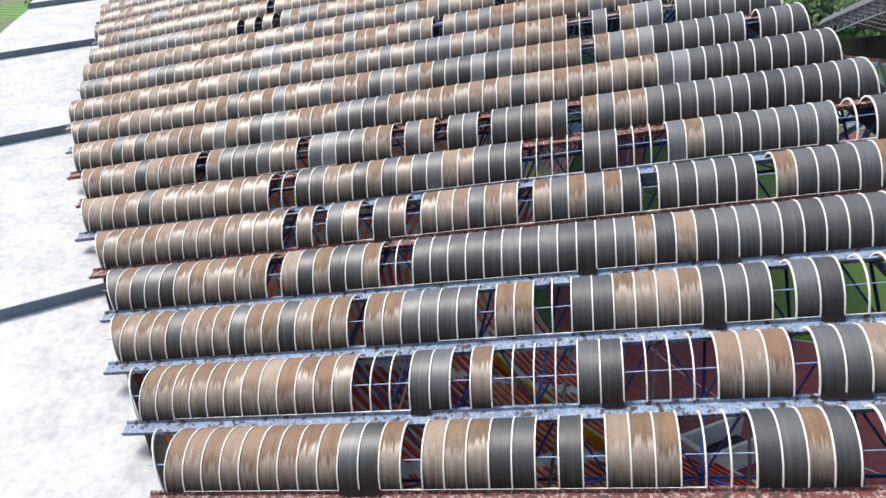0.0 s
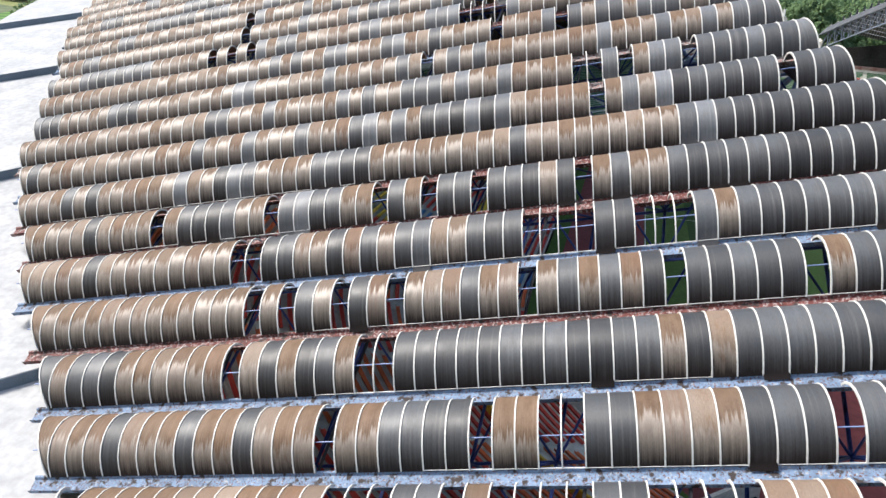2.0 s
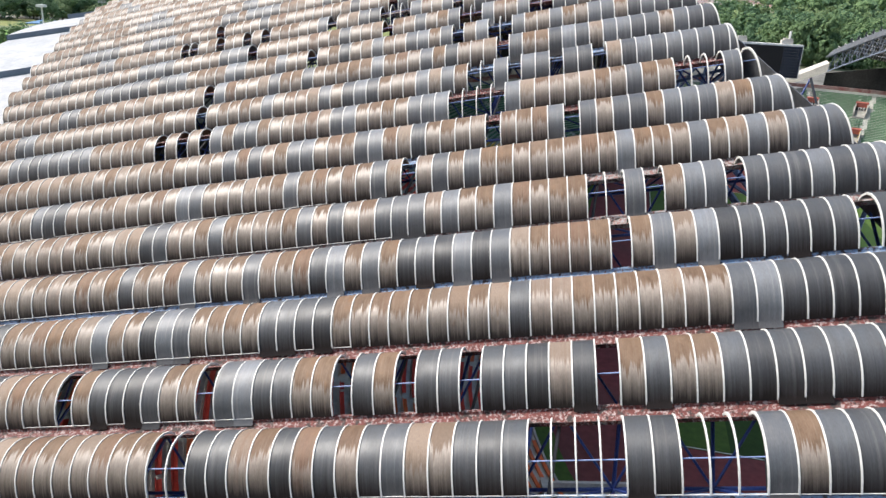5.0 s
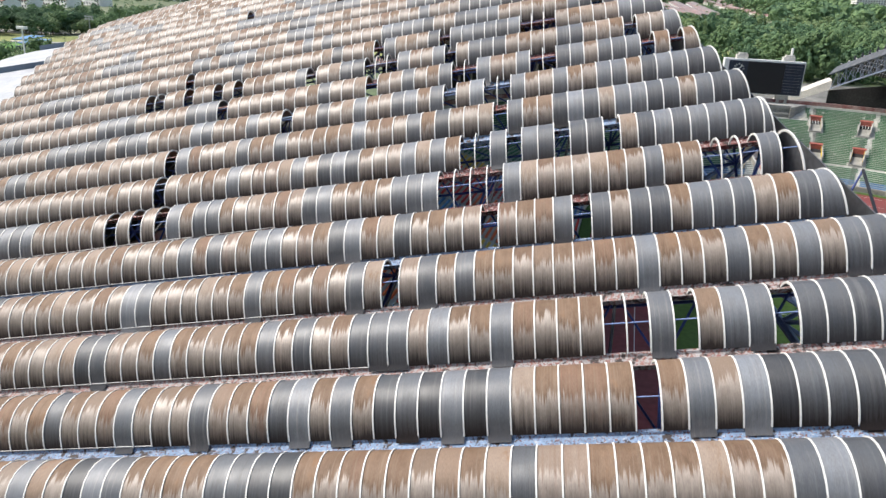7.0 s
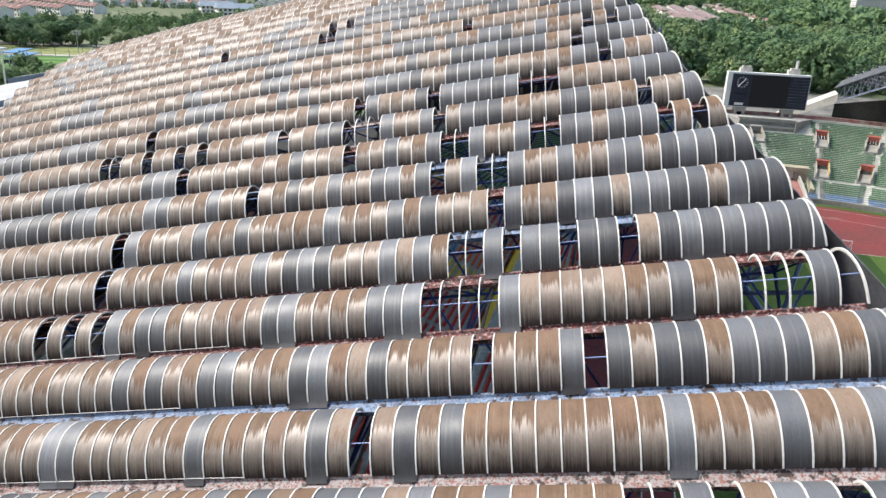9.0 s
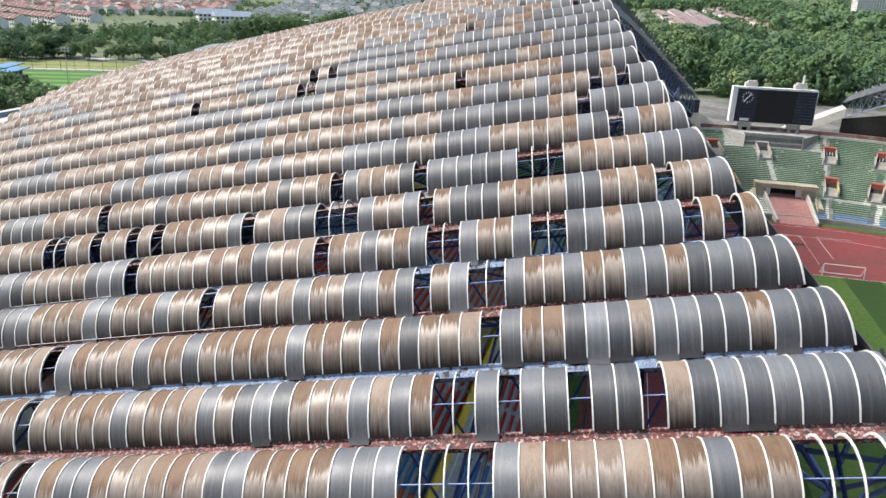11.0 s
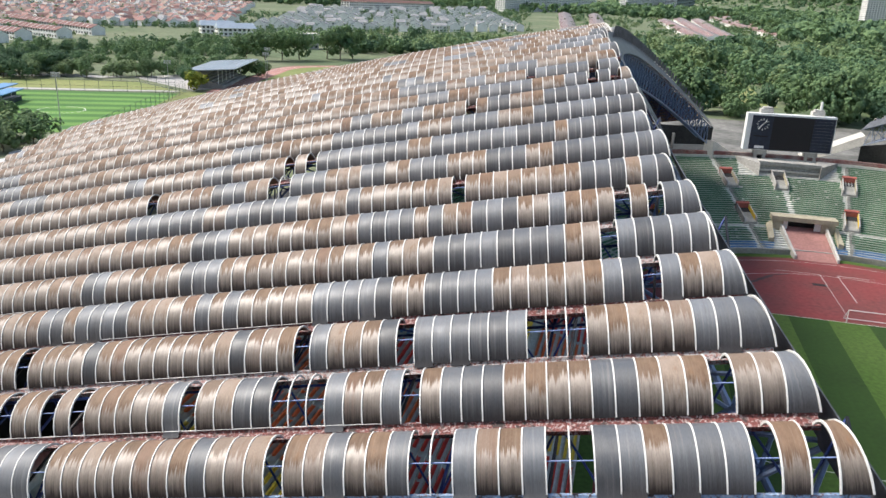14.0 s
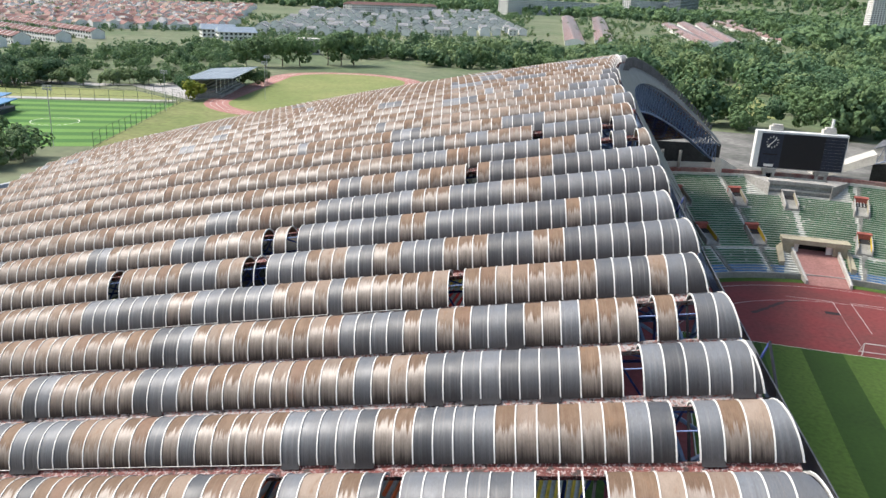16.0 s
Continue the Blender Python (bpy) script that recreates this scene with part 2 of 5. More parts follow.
def row_start(y):
    """Where the count of sheets begins, at or just outside the outer edge."""
    return -69.9 + (0.00462 if y < MID else 0.0030) * (y - MID) ** 2


def outer_edge(y):
    return row_start(y) + float(np.interp(y, (42, 55, 70, 98, 107, 118), (0, 2.2, 3.0, 3.6, 3.0, 0.2)))


def roof_frame(x, y):
    """Pose on the roof: local x along the vault, y up the slope across it, z out of the roof."""
    zx, zy = roof_z(x + 0.5, y) - roof_z(x - 0.5, y), roof_z(x, y + 1.8) - roof_z(x, y + 0.8)
    tx, ty = Vector((1, 0, zx)).normalized(), Vector((0, 1, zy))
    nz = tx.cross(ty).normalized()
    ny = nz.cross(tx)
    return Matrix.LocRotScale((x, y, roof_z(x, y)), Matrix((tx, ny, nz)).transposed().to_quaternion(), None)


CHORD, RISE, BACK = 2.50, 0.87, 0.02
RADIUS = (CHORD * CHORD / 4 + RISE * RISE) / (2 * RISE)
HALF = math.asin(CHORD / 2 / RADIUS)


def arc(s, lift=0.0):
    """Place across a vault, s from 0 at the low front foot to 1 at the back foot."""
    if s < 0:
        y, z = arc(0.0, lift)
        return y + s * 2.4, z + s * 0.9
    a = (2 * s - 1) * HALF
    return (CHORD / 2 + BACK + (RADIUS + lift) * math.sin(a), (RADIUS + lift) * math.cos(a) - RADIUS + RISE + 0.01)


def arc_strip(x0, x1, s0, s1, low, high, steps, bend=(0.0, 0.0), bend2=None):
    """A bent strip with thickness: vertices, faces, and UVs per corner. bend slants it along the vault, by its way across and by its height; bend2 is that of the x1 side."""
    v, f, uv = [], [], []
    bend2 = bend2 or bend
    for i in range(steps + 1):
        s = s0 + (s1 - s0) * i / steps
        for x, h, (k, u) in ((x0, high, bend), (x1, high, bend2), (x1, low, bend2), (x0, low, bend)):
            y, z = arc(s, h)
            v.append((x + k * y + u * z, y, z))
    for i in range(steps):
        a, b = 4 * i, 4 * i + 4
        ta, tb = s0 + (s1 - s0) * i / steps, s0 + (s1 - s0) * (i + 1) / steps
        for j, (ua, ub) in enumerate(((0, 1), (1, 1), (1, 0), (0, 0))):
            k = (j + 1) % 4
            f.append((a + j, a + k, b + k, b + j))
            uv += [(ua, ta), (ub, ta), (ub, tb), (ua, tb)]
    f += [(3, 2, 1, 0), tuple(4 * steps + q for q in range(4))]
    uv += [(0, s0)] * 4 + [(0, s1)] * 4
    return v, f, uv


def strip_mesh(name, mat, strip):
    v, f, uv = strip
    me = bpy.data.meshes.new(name)
    me.from_pydata(v, [], f)
    me.materials.append(mat)
    me.uv_layers.new(name="UVMap").data.foreach_set("uv", np.array(uv, dtype=np.float32).ravel())
    me.polygons.foreach_set("use_smooth", [True] * len(me.polygons))
    me.update()
    me.set_sharp_from_angle(angle=radians(40))
    return me


def leaning(y, degrees, lean):
    """How the ribs of the vault at y lie: turned in plan from the y direction, and leaning out of the roof's normal."""
    zx, zy, th = roof_z(-7.5, y) - roof_z(-8.5, y), roof_z(-8, y + 1.8) - roof_z(-8, y + 0.8), radians(degrees)
    d = Vector((math.sin(th), math.cos(th), zx * math.sin(th) + zy * math.cos(th)))
    tx = Vector((1, 0, zx)).normalized()
    nz = tx.cross(Vector((0, 1, zy))).normalized()
    return d.dot(tx) / d.dot(nz.cross(tx)), math.tan(radians(lean))


def pieces(bends, grey):
    """The sheets and ribs of one vault; the end pieces are cut to the slanting roof edges."""
    mid, inner, outer, shift = bends
    a, b = 0.012, STEP * 1.025 - 0.012
    kit = {"rib": strip_mesh("rib", CAP, arc_strip(-0.024, 0.024, -0.01, 1.01, -0.03, 0.045, 9, mid)),
           "rib_inner": strip_mesh("rib", CAP, arc_strip(0.05, 0.105, -0.01, 1.01, -0.05, 0.05, 10, inner)),
           "rib_outer": strip_mesh("rib", CAP, arc_strip(shift - 0.03, shift + 0.03, -0.01, 1.01, -0.05, 0.05, 10, outer))}
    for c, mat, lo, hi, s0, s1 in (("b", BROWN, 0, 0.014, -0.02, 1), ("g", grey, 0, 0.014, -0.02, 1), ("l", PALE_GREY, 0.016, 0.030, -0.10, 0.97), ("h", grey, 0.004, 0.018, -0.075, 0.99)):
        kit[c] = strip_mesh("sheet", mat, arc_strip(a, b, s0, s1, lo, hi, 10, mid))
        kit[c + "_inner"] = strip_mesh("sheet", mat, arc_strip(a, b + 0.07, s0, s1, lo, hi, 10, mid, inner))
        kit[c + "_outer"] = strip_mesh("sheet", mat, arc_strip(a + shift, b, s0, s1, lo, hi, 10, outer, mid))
    return kit


def slope(y):
    return roof_z(-5, y + 1.5) - roof_z(-5, y + 0.5)


valleys, front = [18.296], [18.296]
while valleys[-1] < 250:
    valleys.append(valleys[-1] + 3.036 / math.hypot(1, slope(valleys[-1])))
while front[-1] > -14:
    front.append(front[-1] - 3.036 / math.hypot(1, slope(front[-1] - 2.6)))
front = front[1:]
FIRST = len(front)
valleys = front[::-1] + valleys

# one letter a sheet along each vault: b browned, g grey, l grey and long, o missing
PATTERN = {
    0: "obbbbbbbbbggbobbbggogobbboooggbgoggbbgbgggggggg",
    1: "obbbbbbbbbbbboooggobooooggoooobbboggbbbggggbggbbb",
    2: "bbbbgbbbgbbgbbbobbggggobbooggbbbbgggoggoobbbbbbbbbb",
    3: "gbgggbbbbbbobgbggbooggggggggggggbgbgggggggggggggggbb",
    4: "bbbbbbbbbbbbbbobogbogbobbbgbbobgbgbgogggggobggggbbbgg",
    5: "bbbbbgbbbbbbbbbooggbbgbgbglbbgggooooggooolbgggggggooggg",
    6: "bbbbbgbbbbobggglbbollggbbogboggogggbgobgbbggggggggggggg",
    7: "bbbbgbgbbbbbblbbgllbbbbggggbbbbbbbbbgbbbbbbbbbllggggggggg",
    8: "bgbbbbbbbbbbbbbgbbblbbblbbbglblbggglglbbbbboblblggggggoggg",
    9: "bbbbbbbbbbbbbbbbbbglbbbgbbbbbgbgbbgggbgbblbbbboolobggoggggggg",
    10: "ggggbbbbbgggbbbbbbbbbllbbbbbblbbbbblboblbgbbbbbbbblbbbgbbgbggg",
    11: "bbbbbbbbbbbbbbbbbbbbbbbbbbgbgbbggbbbllbbgbbbbobbbgogbggbgggbbgg",
    12: "bggbbbggggggggbbbbbbobobolbggbbbbbbllbbbbglloooolbbbbbbbgbbooogo",
    13: "bbbbbbggbbbbbbbbbbbbbbbbobbbbbgbbbbgbgggbbblbgboologgoggobgggggggg",
    14: "bbbbbbbbbbbggbbbbbbbbbbbbbolbbbbgbbgbbbbbgbbbgbgbbbogbbglgblgggblgg",
    15: "bbbbbbbbbbbbbbggggggbgggbbbblgbbbgbbobbgbbgbbggblobloogbbgbblgbggggg",
    16: "bbbbbbbbgggbbbbbbbbggggbbbbblllobbbbbbbbgbbbobblbbgoolbbloolgbgggobob",
    17: "bbbbbbbbbbbbbbggbbbbbbbboobbobbobobbbbblobbggooolbbgobgggbbbbggbbbobbg",
    18: "bbbbbbbbbbbgggggbbbggggbbbbbobbbbgbbbbbbbbbgbbbogbbbgoggggggooobbbbbggg",
    19: "bbbbbbbbbbbbbbbbbbbbbbbbbbbbggbggggbbbbbgbgbbbbbgggggbbggggbbbbbbggogbbg",
    20: "bbbbbbbbbbbbbbbbbgggggbbbbbbbbbggbbbbbbgggbbbbbbbbbbbgbbbggggggggbbogggggg",
    21: "bbggbbbbbbbbbbbbbbggbbbbbbbbbbbbbbbbbbbgggbbbbbbbbbbggggbgbbgggbbgbbbobogg",
    22: "gbbbbbbbbbbbbbbbbbbbbbbbbbbbbbbbbgggggggbbggggggbbbbgbbbbbbbobbbbbbbbgggbgg",
    23: "ggggggbbbbbbbggbbbbbbbbbbbbbbbbbbbobbbbbgggbboogggbbbggbbgggbbbgggbbgggggggg",
    24: "bbbbbbbbbbggbbbbbggggbbbbbbbbbggbbbbbbgggbbbbboboggggggggbbggggggggggbgggggg",
    25: "bbbbbbbbbbbbbgggbbbbbbbbbbbbbbbbbbbbbbbbgggbbbbbbbggggggggbbbggggbbbggggggggg",
    26: "ggbbbbbgggggggbbbbbbbbbbbbbbbbbbbbbbbbbbbbbbbbbbbbbbggbbbggbbbbobggbbbgggggggg",
    27: "ggggbbbbbbbbbbbbbbbbbbbbbbbbbbbbbbbbbbbbbbbbbbbbbbbbbbbbbbbgggbbbgggggbbbggogob",
    28: "gggbbbbbbbbbbbbbbbbbbbbbbbbbbbbbbbbbbbbbbbbbbbbbbbbbbbbbbgggggbbggbbbbogggggogg",
}
OFFSET = [-0.31, -0.11, 0.16, 0.05, -0.06, 0.24, -0.22, 0.17, 0.32, -0.21, 0.06, -0.32, 0.28, -0.36, -0.31, 0.27, -0.02, 0.32, -0.03, 0.28, -0.11, 0.28, 0.02, -0.24, 0.21, 0.02, 0.23, -0.23, 0.33]
PITCH_X = 0.718


# small shifts of the ribs along a vault: (number from the outer end, metres)
SHIFT = {0: ((21, 0), (25, -0.07), (28, -0.17), (32, -0.38)), 2: ((23, 0), (27, -0.15), (37, -0.05)), 3: ((0, 0.3), (11, 0.48)), 4: ((14, 0.1), (23, 0.12), (30, -0.1), (37, -0.17)),
         5: ((32, 0), (36, -0.18), (41, -0.25)), 6: ((30, 0), (38, -0.12)), 7: ((25, 0), (35, -0.05), (46, -0.2)), 9: ((40, 0), (46, 0.1)), 12: ((20, 0.07), (44, -0.22), (63, -0.22)),
         13: ((24, 0.28), (47, 0), (65, 0), (66, -0.4)), 14: ((26, -0.1), (51, 0.22)), 16: ((31, -0.25), (44, 0), (66, 0.12)), 17: ((34, -0.25), (41, -0.25), (45, 0), (53, 0), (66, 0.18), (69, 0.18), (70, 0.3)),
         18: ((60, 0), (70, 0.1), (71, 0.4)), 19: ((60, 0), (67, 0.08)), 20: ((60, 0), (67, 0.1), (73, 0.1), (74, -0.4)), 21: ((60, 0), (69, 0.1)), 23: ((34, -0.25), (45, 0))}


def shifted(row, i):
    knots = SHIFT.get(row)
    return float(np.interp(i, [k for k, _ in knots], [v for _, v in knots])) if knots else 0.0


def rib_x(row, n):
    """Place of rib n along a vault."""
    off = OFFSET[row] if 0 <= row < len(OFFSET) else 0.0
    return off + PITCH_X * n - (0.00064 if row <= 8 else 0.0001) * n * n


def sheet_codes(k, count, rnd):
    """The far vaults: mostly browned, with grey replacements in short runs, more of them towards the pitch."""
    codes = []
    while len(codes) < count:
        left = len(codes) < 0.65 * count
        if rnd.random() < (0.05 if left else 0.20):
            codes += ["g"] * rnd.randint(1, 2 if left else 4)
        else:
            codes += ["b"] * rnd.randint(1, 4)
    return codes[:count]


def swept(frames, profile):
    """A closed profile carried along poses, as one connected mesh."""
    sh, n = Shape(), len(profile)
    sh.v = [tuple(m @ Vector((0, p, q))) for m in frames for p, q in profile]
    for i in range(len(frames) - 1):
        sh.f += [(i * n + j, i * n + (j + 1) % n, (i + 1) * n + (j + 1) % n, (i + 1) * n + j) for j in range(n)]
    sh.f += [tuple(range(n - 1, -1, -1)), tuple((len(frames) - 1) * n + j for j in range(n))]
    return sh


BLUE_ROWS, PALE_ROWS = (1, 2, 3, 5, 8, 11, 14, 16), (9, 10, 18, 20, 21, 22)


def vault(k):
    y0, row = valleys[k], k - FIRST
    span = [n for n in range(-115, 75) if row_start(y0) - 0.36 < rib_x(row, n) <= inner_edge(y0) + 0.36]
    if len(span) < 5:
        return
    n0, n1 = span[0], span[-1]
    rnd = random.Random(k)
    codes = PATTERN.get(row) or sheet_codes(k, n1 - n0, rnd)
    n1, first = min(n1, n0 + len(codes)), n0
    while rib_x(row, n0) < outer_edge(y0) - 0.36:
        n0 += 1
    codes = codes[n0 - first:]
    near = 12 < y0 < 88
    x0 = rib_x(row, n0)
    ob = thing("roof_vault", "long barrel vault of browned and grey roof sheets between white ribs", "roof vault", (x0, y0, roof_z(x0, y0)), "roof vaults")
    inv = Matrix.Translation(-ob.matrix_world.translation)
    mid, inner = leaning(y0, -9.0, 7.0), leaning(y0, -19.0, 4.0)
    slant = max(-0.5, min(0.3, 0.45 * (outer_edge(y0 + 1) - outer_edge(y0))))
    outer, shift = (mid[0] + slant, mid[1]), min(0.62, max(0.0, -1.4 * slant))
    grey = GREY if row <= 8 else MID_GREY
    kit = pieces((mid, inner, outer, shift), grey) if near else None
    frames = [roof_frame(rib_x(row, n) + shifted(row, n - first), y0) for n in range(n0, n1 + 1)]
    gaps = [(b.translation - a.translation).length for a, b in zip(frames, frames[1:])] + [STEP]
    loose, strips = {"b": ([], [], []), "g": ([], [], [])}, Shape()
    for i, m in enumerate(frames):
        m = inv @ m
        last = i == n1 - n0
        c = "o" if last else codes[i]
        end = "_outer" if i == 0 else "_inner" if i == n1 - n0 - 1 else ""
        if near:
            rib = new("rib", kit["rib_outer" if i == 0 else "rib_inner" if last else "rib"])
            rib.parent, rib.matrix_basis = ob, m
            if c == "g" and rnd.random() < 0.22:
                c = "h"
            if c != "o":
                s = new("roof_sheet", kit[c + end])
                s.parent, s.matrix_basis = ob, m @ Matrix.LocRotScale((0, 0, rnd.uniform(-0.006, 0.006)), Euler((0, 0, 0)), (gaps[i] / STEP, 1, 1))
        else:
            v, f, uv = arc_strip(-0.024 + (shift if i == 0 else 0), 0.024 + (shift if i == 0 else 0), 0, 1, -0.03, 0.045, 6, outer if i == 0 else inner if last else mid)
            strips.add([m @ Vector(p) for p in v], f)
            c = "g" if c == "l" else c
            if c in loose:
                lv, lf, lu = loose[c]
                kk = len(lv)
                v, f, uv = arc_strip(0.012 + (shift if i == 0 else 0), STEP * 1.02 - 0.012, 0, 1, 0, 0.014, 7, outer if i == 0 else mid, inner if end == "_inner" else mid)
                lv.extend(m @ Vector(p) for p in v)
                lf.extend(tuple(q + kk for q in g) for g in f)
                lu.extend(uv)
    if not near:
        tagged(mesh_object("rib", strips.v, strips.f, CAP, ob), kind="stuff")
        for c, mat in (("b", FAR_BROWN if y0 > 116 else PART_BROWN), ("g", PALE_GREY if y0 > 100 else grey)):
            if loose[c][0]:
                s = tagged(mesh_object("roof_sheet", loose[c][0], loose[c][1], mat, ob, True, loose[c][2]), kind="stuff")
                s.data.set_sharp_from_angle(angle=radians(40))
    some = frames[::4] + ([frames[-1]] if (len(frames) - 1) % 4 else [])
    swept(some, ((-0.56, -0.02), (-0.52, -0.12), (-0.08, -0.12), (-0.02, -0.04), (0.06, -0.04), (0.06, -0.22), (-0.56, -0.22))).make("gutter", GUTTER_BLUE if row in BLUE_ROWS else GUTTER_WHITE if row in PALE_ROWS else GUTTER_RED, ob)
    if near:
        swept(some, ((0.70, 0.66), (0.73, 0.66), (0.73, 0.625), (0.70, 0.625))).make("purlin", PURLIN, ob, "thin pale blue purlin")
        a = rnd.randint(0, max(0, len(frames) - 30))
        b = min(len(frames), a + rnd.randint(12, 30))
        swept(frames[a:b], ((-0.03, 0.04), (-0.005, 0.04), (-0.005, 0.005), (-0.03, 0.005))).make("foot_rail", CAP, ob, "white flashing rail along the foot")


for k in range(len(valleys) - 1):
    vault(k)


# ---- space frame under the roof ----
def space_frame():
    ob = thing("space_frame", "dark navy steel tube space frame hung under the roof vaults", "roof truss", (-10, 50, roof_z(-10, 50) - 1))
    top, bottom, web = Shape(), Shape(), Shape()
    cell = 4 * PITCH_X
    rows = [k for k in range(FIRST - 1, len(valleys) - 3)]

    def up(j, k):
        x, y = j * cell, valleys[k]
        return roof_frame(x, y) @ Vector((0, 0, -0.28))

    def down(j, k):
        x, y = (j + 0.5) * cell, (valleys[k] + valleys[k + 1]) / 2
        return roof_frame(x, y) @ Vector((0, 0, -2.3))

    for k in rows:
        ja, jb = math.ceil(outer_edge(valleys[k]) / cell), math.floor((inner_edge(valleys[k]) + 0.4) / cell)
        if k > FIRST + 31:
            ja = max(ja, jb - 9)
        for j in range(ja, jb + 1):
            if j < jb:
                top.tube(up(j, k), up(j + 1, k), 0.06, 5)
            if k < rows[-1]:
                top.tube(up(j, k), up(j, k + 1), 0.06, 5)
            if j < jb and k < rows[-1]:
                d = down(j, k)
                for q in (up(j, k), up(j + 1, k), up(j, k + 1), up(j + 1, k + 1)):
                    web.tube(d, q, 0.048, 5)
                if j < jb - 1:
                    bottom.tube(d, down(j + 1, k), 0.07, 5)
                if k < rows[-2]:
                    bottom.tube(d, down(j, k + 1), 0.07, 5)
    for name, sh, m in (("top_chord", top, TUBE_DARK), ("diagonal", web, TUBE_BLUE), ("bottom_chord", bottom, TUBE_BLUE)):
        tagged(sh.make(name, m, ob), kind="stuff")


space_frame()


def edge_truss(mirror=False):
    """The lattice arch that carries the inner edge of a roof."""
    def at(y, dx, dz):
        x = inner_edge(y) + dx
        return Vector((2 * AXIS - 10 - x if mirror else x, y + 18 if mirror else y, roof_z(inner_edge(y), y) + dz))

    ob = thing("edge_arch", "faded blue-grey steel lattice arch under the opposite roof edge" if mirror else "blue steel lattice arch along the inner roof edge", "arch truss", at(MID, 0, 0), "edge arches")
    ys = [16 + 3.0 * i for i in range(79)]
    rails = ((1.5, -2.3), (-1.6, -5.0), (1.0, -6.4))
    for dx, dz in rails:
        sh = Shape()
        for a, b in zip(ys, ys[1:]):
            sh.tube(at(a, dx, dz), at(b, dx, dz), 0.16, 6)
        tagged(sh.make("chord", ARCH_PALE if mirror else ARCH_BLUE, ob), kind="stuff")
    web = Shape()
    for i, (a, b) in enumerate(zip(ys, ys[1:])):
        for p, q in ((0, 1), (0, 2), (1, 2)):
            web.tube(at(a, *rails[p]), at(a, *rails[q]), 0.10, 5)
            web.tube(at(a, *rails[p]), at(b, *rails[q]), 0.10, 5)
    tagged(web.make("lattice", ARCH_PALE if mirror else ARCH_BLUE, ob), kind="stuff")
    fin = Shape()
    for i in range(38):
        p = at(134 + 2.9 * i, 1.3, -0.6)
        fin.hexa([p + Vector((-0.5, -0.05, 0)), p + Vector((0.1, -0.05, 0)), p + Vector((0.1, 0.05, 0)), p + Vector((-0.5, 0.05, 0))], [p + Vector((-0.3, -0.05, 1.2)), p + Vector((0.05, -0.05, 1.2)), p + Vector((0.05, 0.05, 1.2)), p + Vector((-0.3, 0.05, 1.2))])
    tagged(fin.make("fin", GREY_METAL, ob, "upright dull grey fin along the roof edge"), kind="stuff")
    fas = Shape()
    for a, b in zip(ys, ys[1:]):
        w = 1.0 + 1.3 * min(1.0, max(0.0, (a - 62) / 30))
        p, q, r, s = at(a, 0.45, -0.1), at(b, 0.45, -0.1), at(b, w, -2.5), at(a, w, -2.5)
        off = Vector((-0.06, 0, 0))
        fas.hexa([s, r, r + off, s + off], [p, q, q + off, p + off])
    tagged(fas.make("fascia_sheet", GREY_METAL, ob, "dull grey edge cladding"), kind="stuff")


AXIS = 38.7
ARCH_BLUE = material("blue_grey_arch_paint", (0.17, 0.25, 0.43), 0.5, var=0.25, scale=0.5)
ARCH_PALE = material("faded_blue_grey_arch_paint", (0.25, 0.29, 0.38), 0.5, var=0.2, scale=0.5)
GREY_METAL = material("dull_grey_cladding", (0.115, 0.12, 0.13), 0.5, 0.2, var=0.3, scale=0.6, fine=4)
edge_truss()
edge_truss(True)


# ---- the roof across the pitch, seen past its end ----
def opposite_roof():
    ob = thing("opposite_roof", "grey vaulted roof over the stand across the pitch", "stadium roof", (2 * AXIS - inner_edge(220), 220, 24))
    o = ob.matrix_world.translation
    ribs, sheets, luv = Shape(), ([], []), []
    for k in range(len(valleys) - 1):
        y0 = valleys[k]
        if y0 < 190:
            continue
        x1 = inner_edge(y0)
        for i in range(40):
            x = x1 - i * STEP
            m = roof_frame(x, y0)
            for x0, w, lo, hi, kind in ((-0.034, 0.068, -0.03, 0.045, 0), (-STEP + 0.03, STEP - 0.06, 0, 0.014, 1)):
                v, f, uv = arc_strip(x0, x0 + w, 0, 1, lo, hi, 6)
                pts = [m @ Vector(p) for p in v]
                pts = [(2 * AXIS - 10 - p.x - o.x, p.y + 18 - o.y, p.z - o.z) for p in pts]
                if kind:
                    kk = len(sheets[0])
                    sheets[0].extend(pts)
                    sheets[1].extend(tuple(q + kk for q in reversed(g)) for g in f)
                else:
                    ribs.add(pts, [tuple(reversed(g)) for g in f])
    tagged(mesh_object("rib", ribs.v, ribs.f, CAP, ob), kind="stuff")
    tagged(mesh_object("roof_sheet", sheets[0], sheets[1], GREY_METAL, ob), kind="stuff")
    mast = Shape().tube((70, 223, roof_z(0, 205)), (70.6, 223, roof_z(0, 205) + 15), 0.16, 6)
    tagged(mast.make("mast", PALE), "slim pale steel mast on the opposite roof", "mast")
    leg = Shape()
    leg.hexa([(41, 279, 13.0), (42.6, 275.5, 13.0), (55, 269.5, 19.6), (55, 274, 20.0)], [(41, 279, 14.6), (42.6, 275.5, 14.6), (55, 269.5, 22.2), (55, 274, 22.6)])
    tagged(leg.make("roof_buttress", PALE_CONCRETE), "pale sloping concrete buttress at the roof end", "buttress")


PALE_CONCRETE = material("pale_concrete", (0.52, 0.50, 0.46), 0.9, var=0.2, scale=0.3, fine=3)
opposite_roof()


# ---- white slabs outside the roof ----
SLAB_JOINTS = [-17.5, -2, 13.6, 29.2, 44.8, 60.4, 76.0, 91.6, 107.2, 122.8, 138.4, 154, 170]


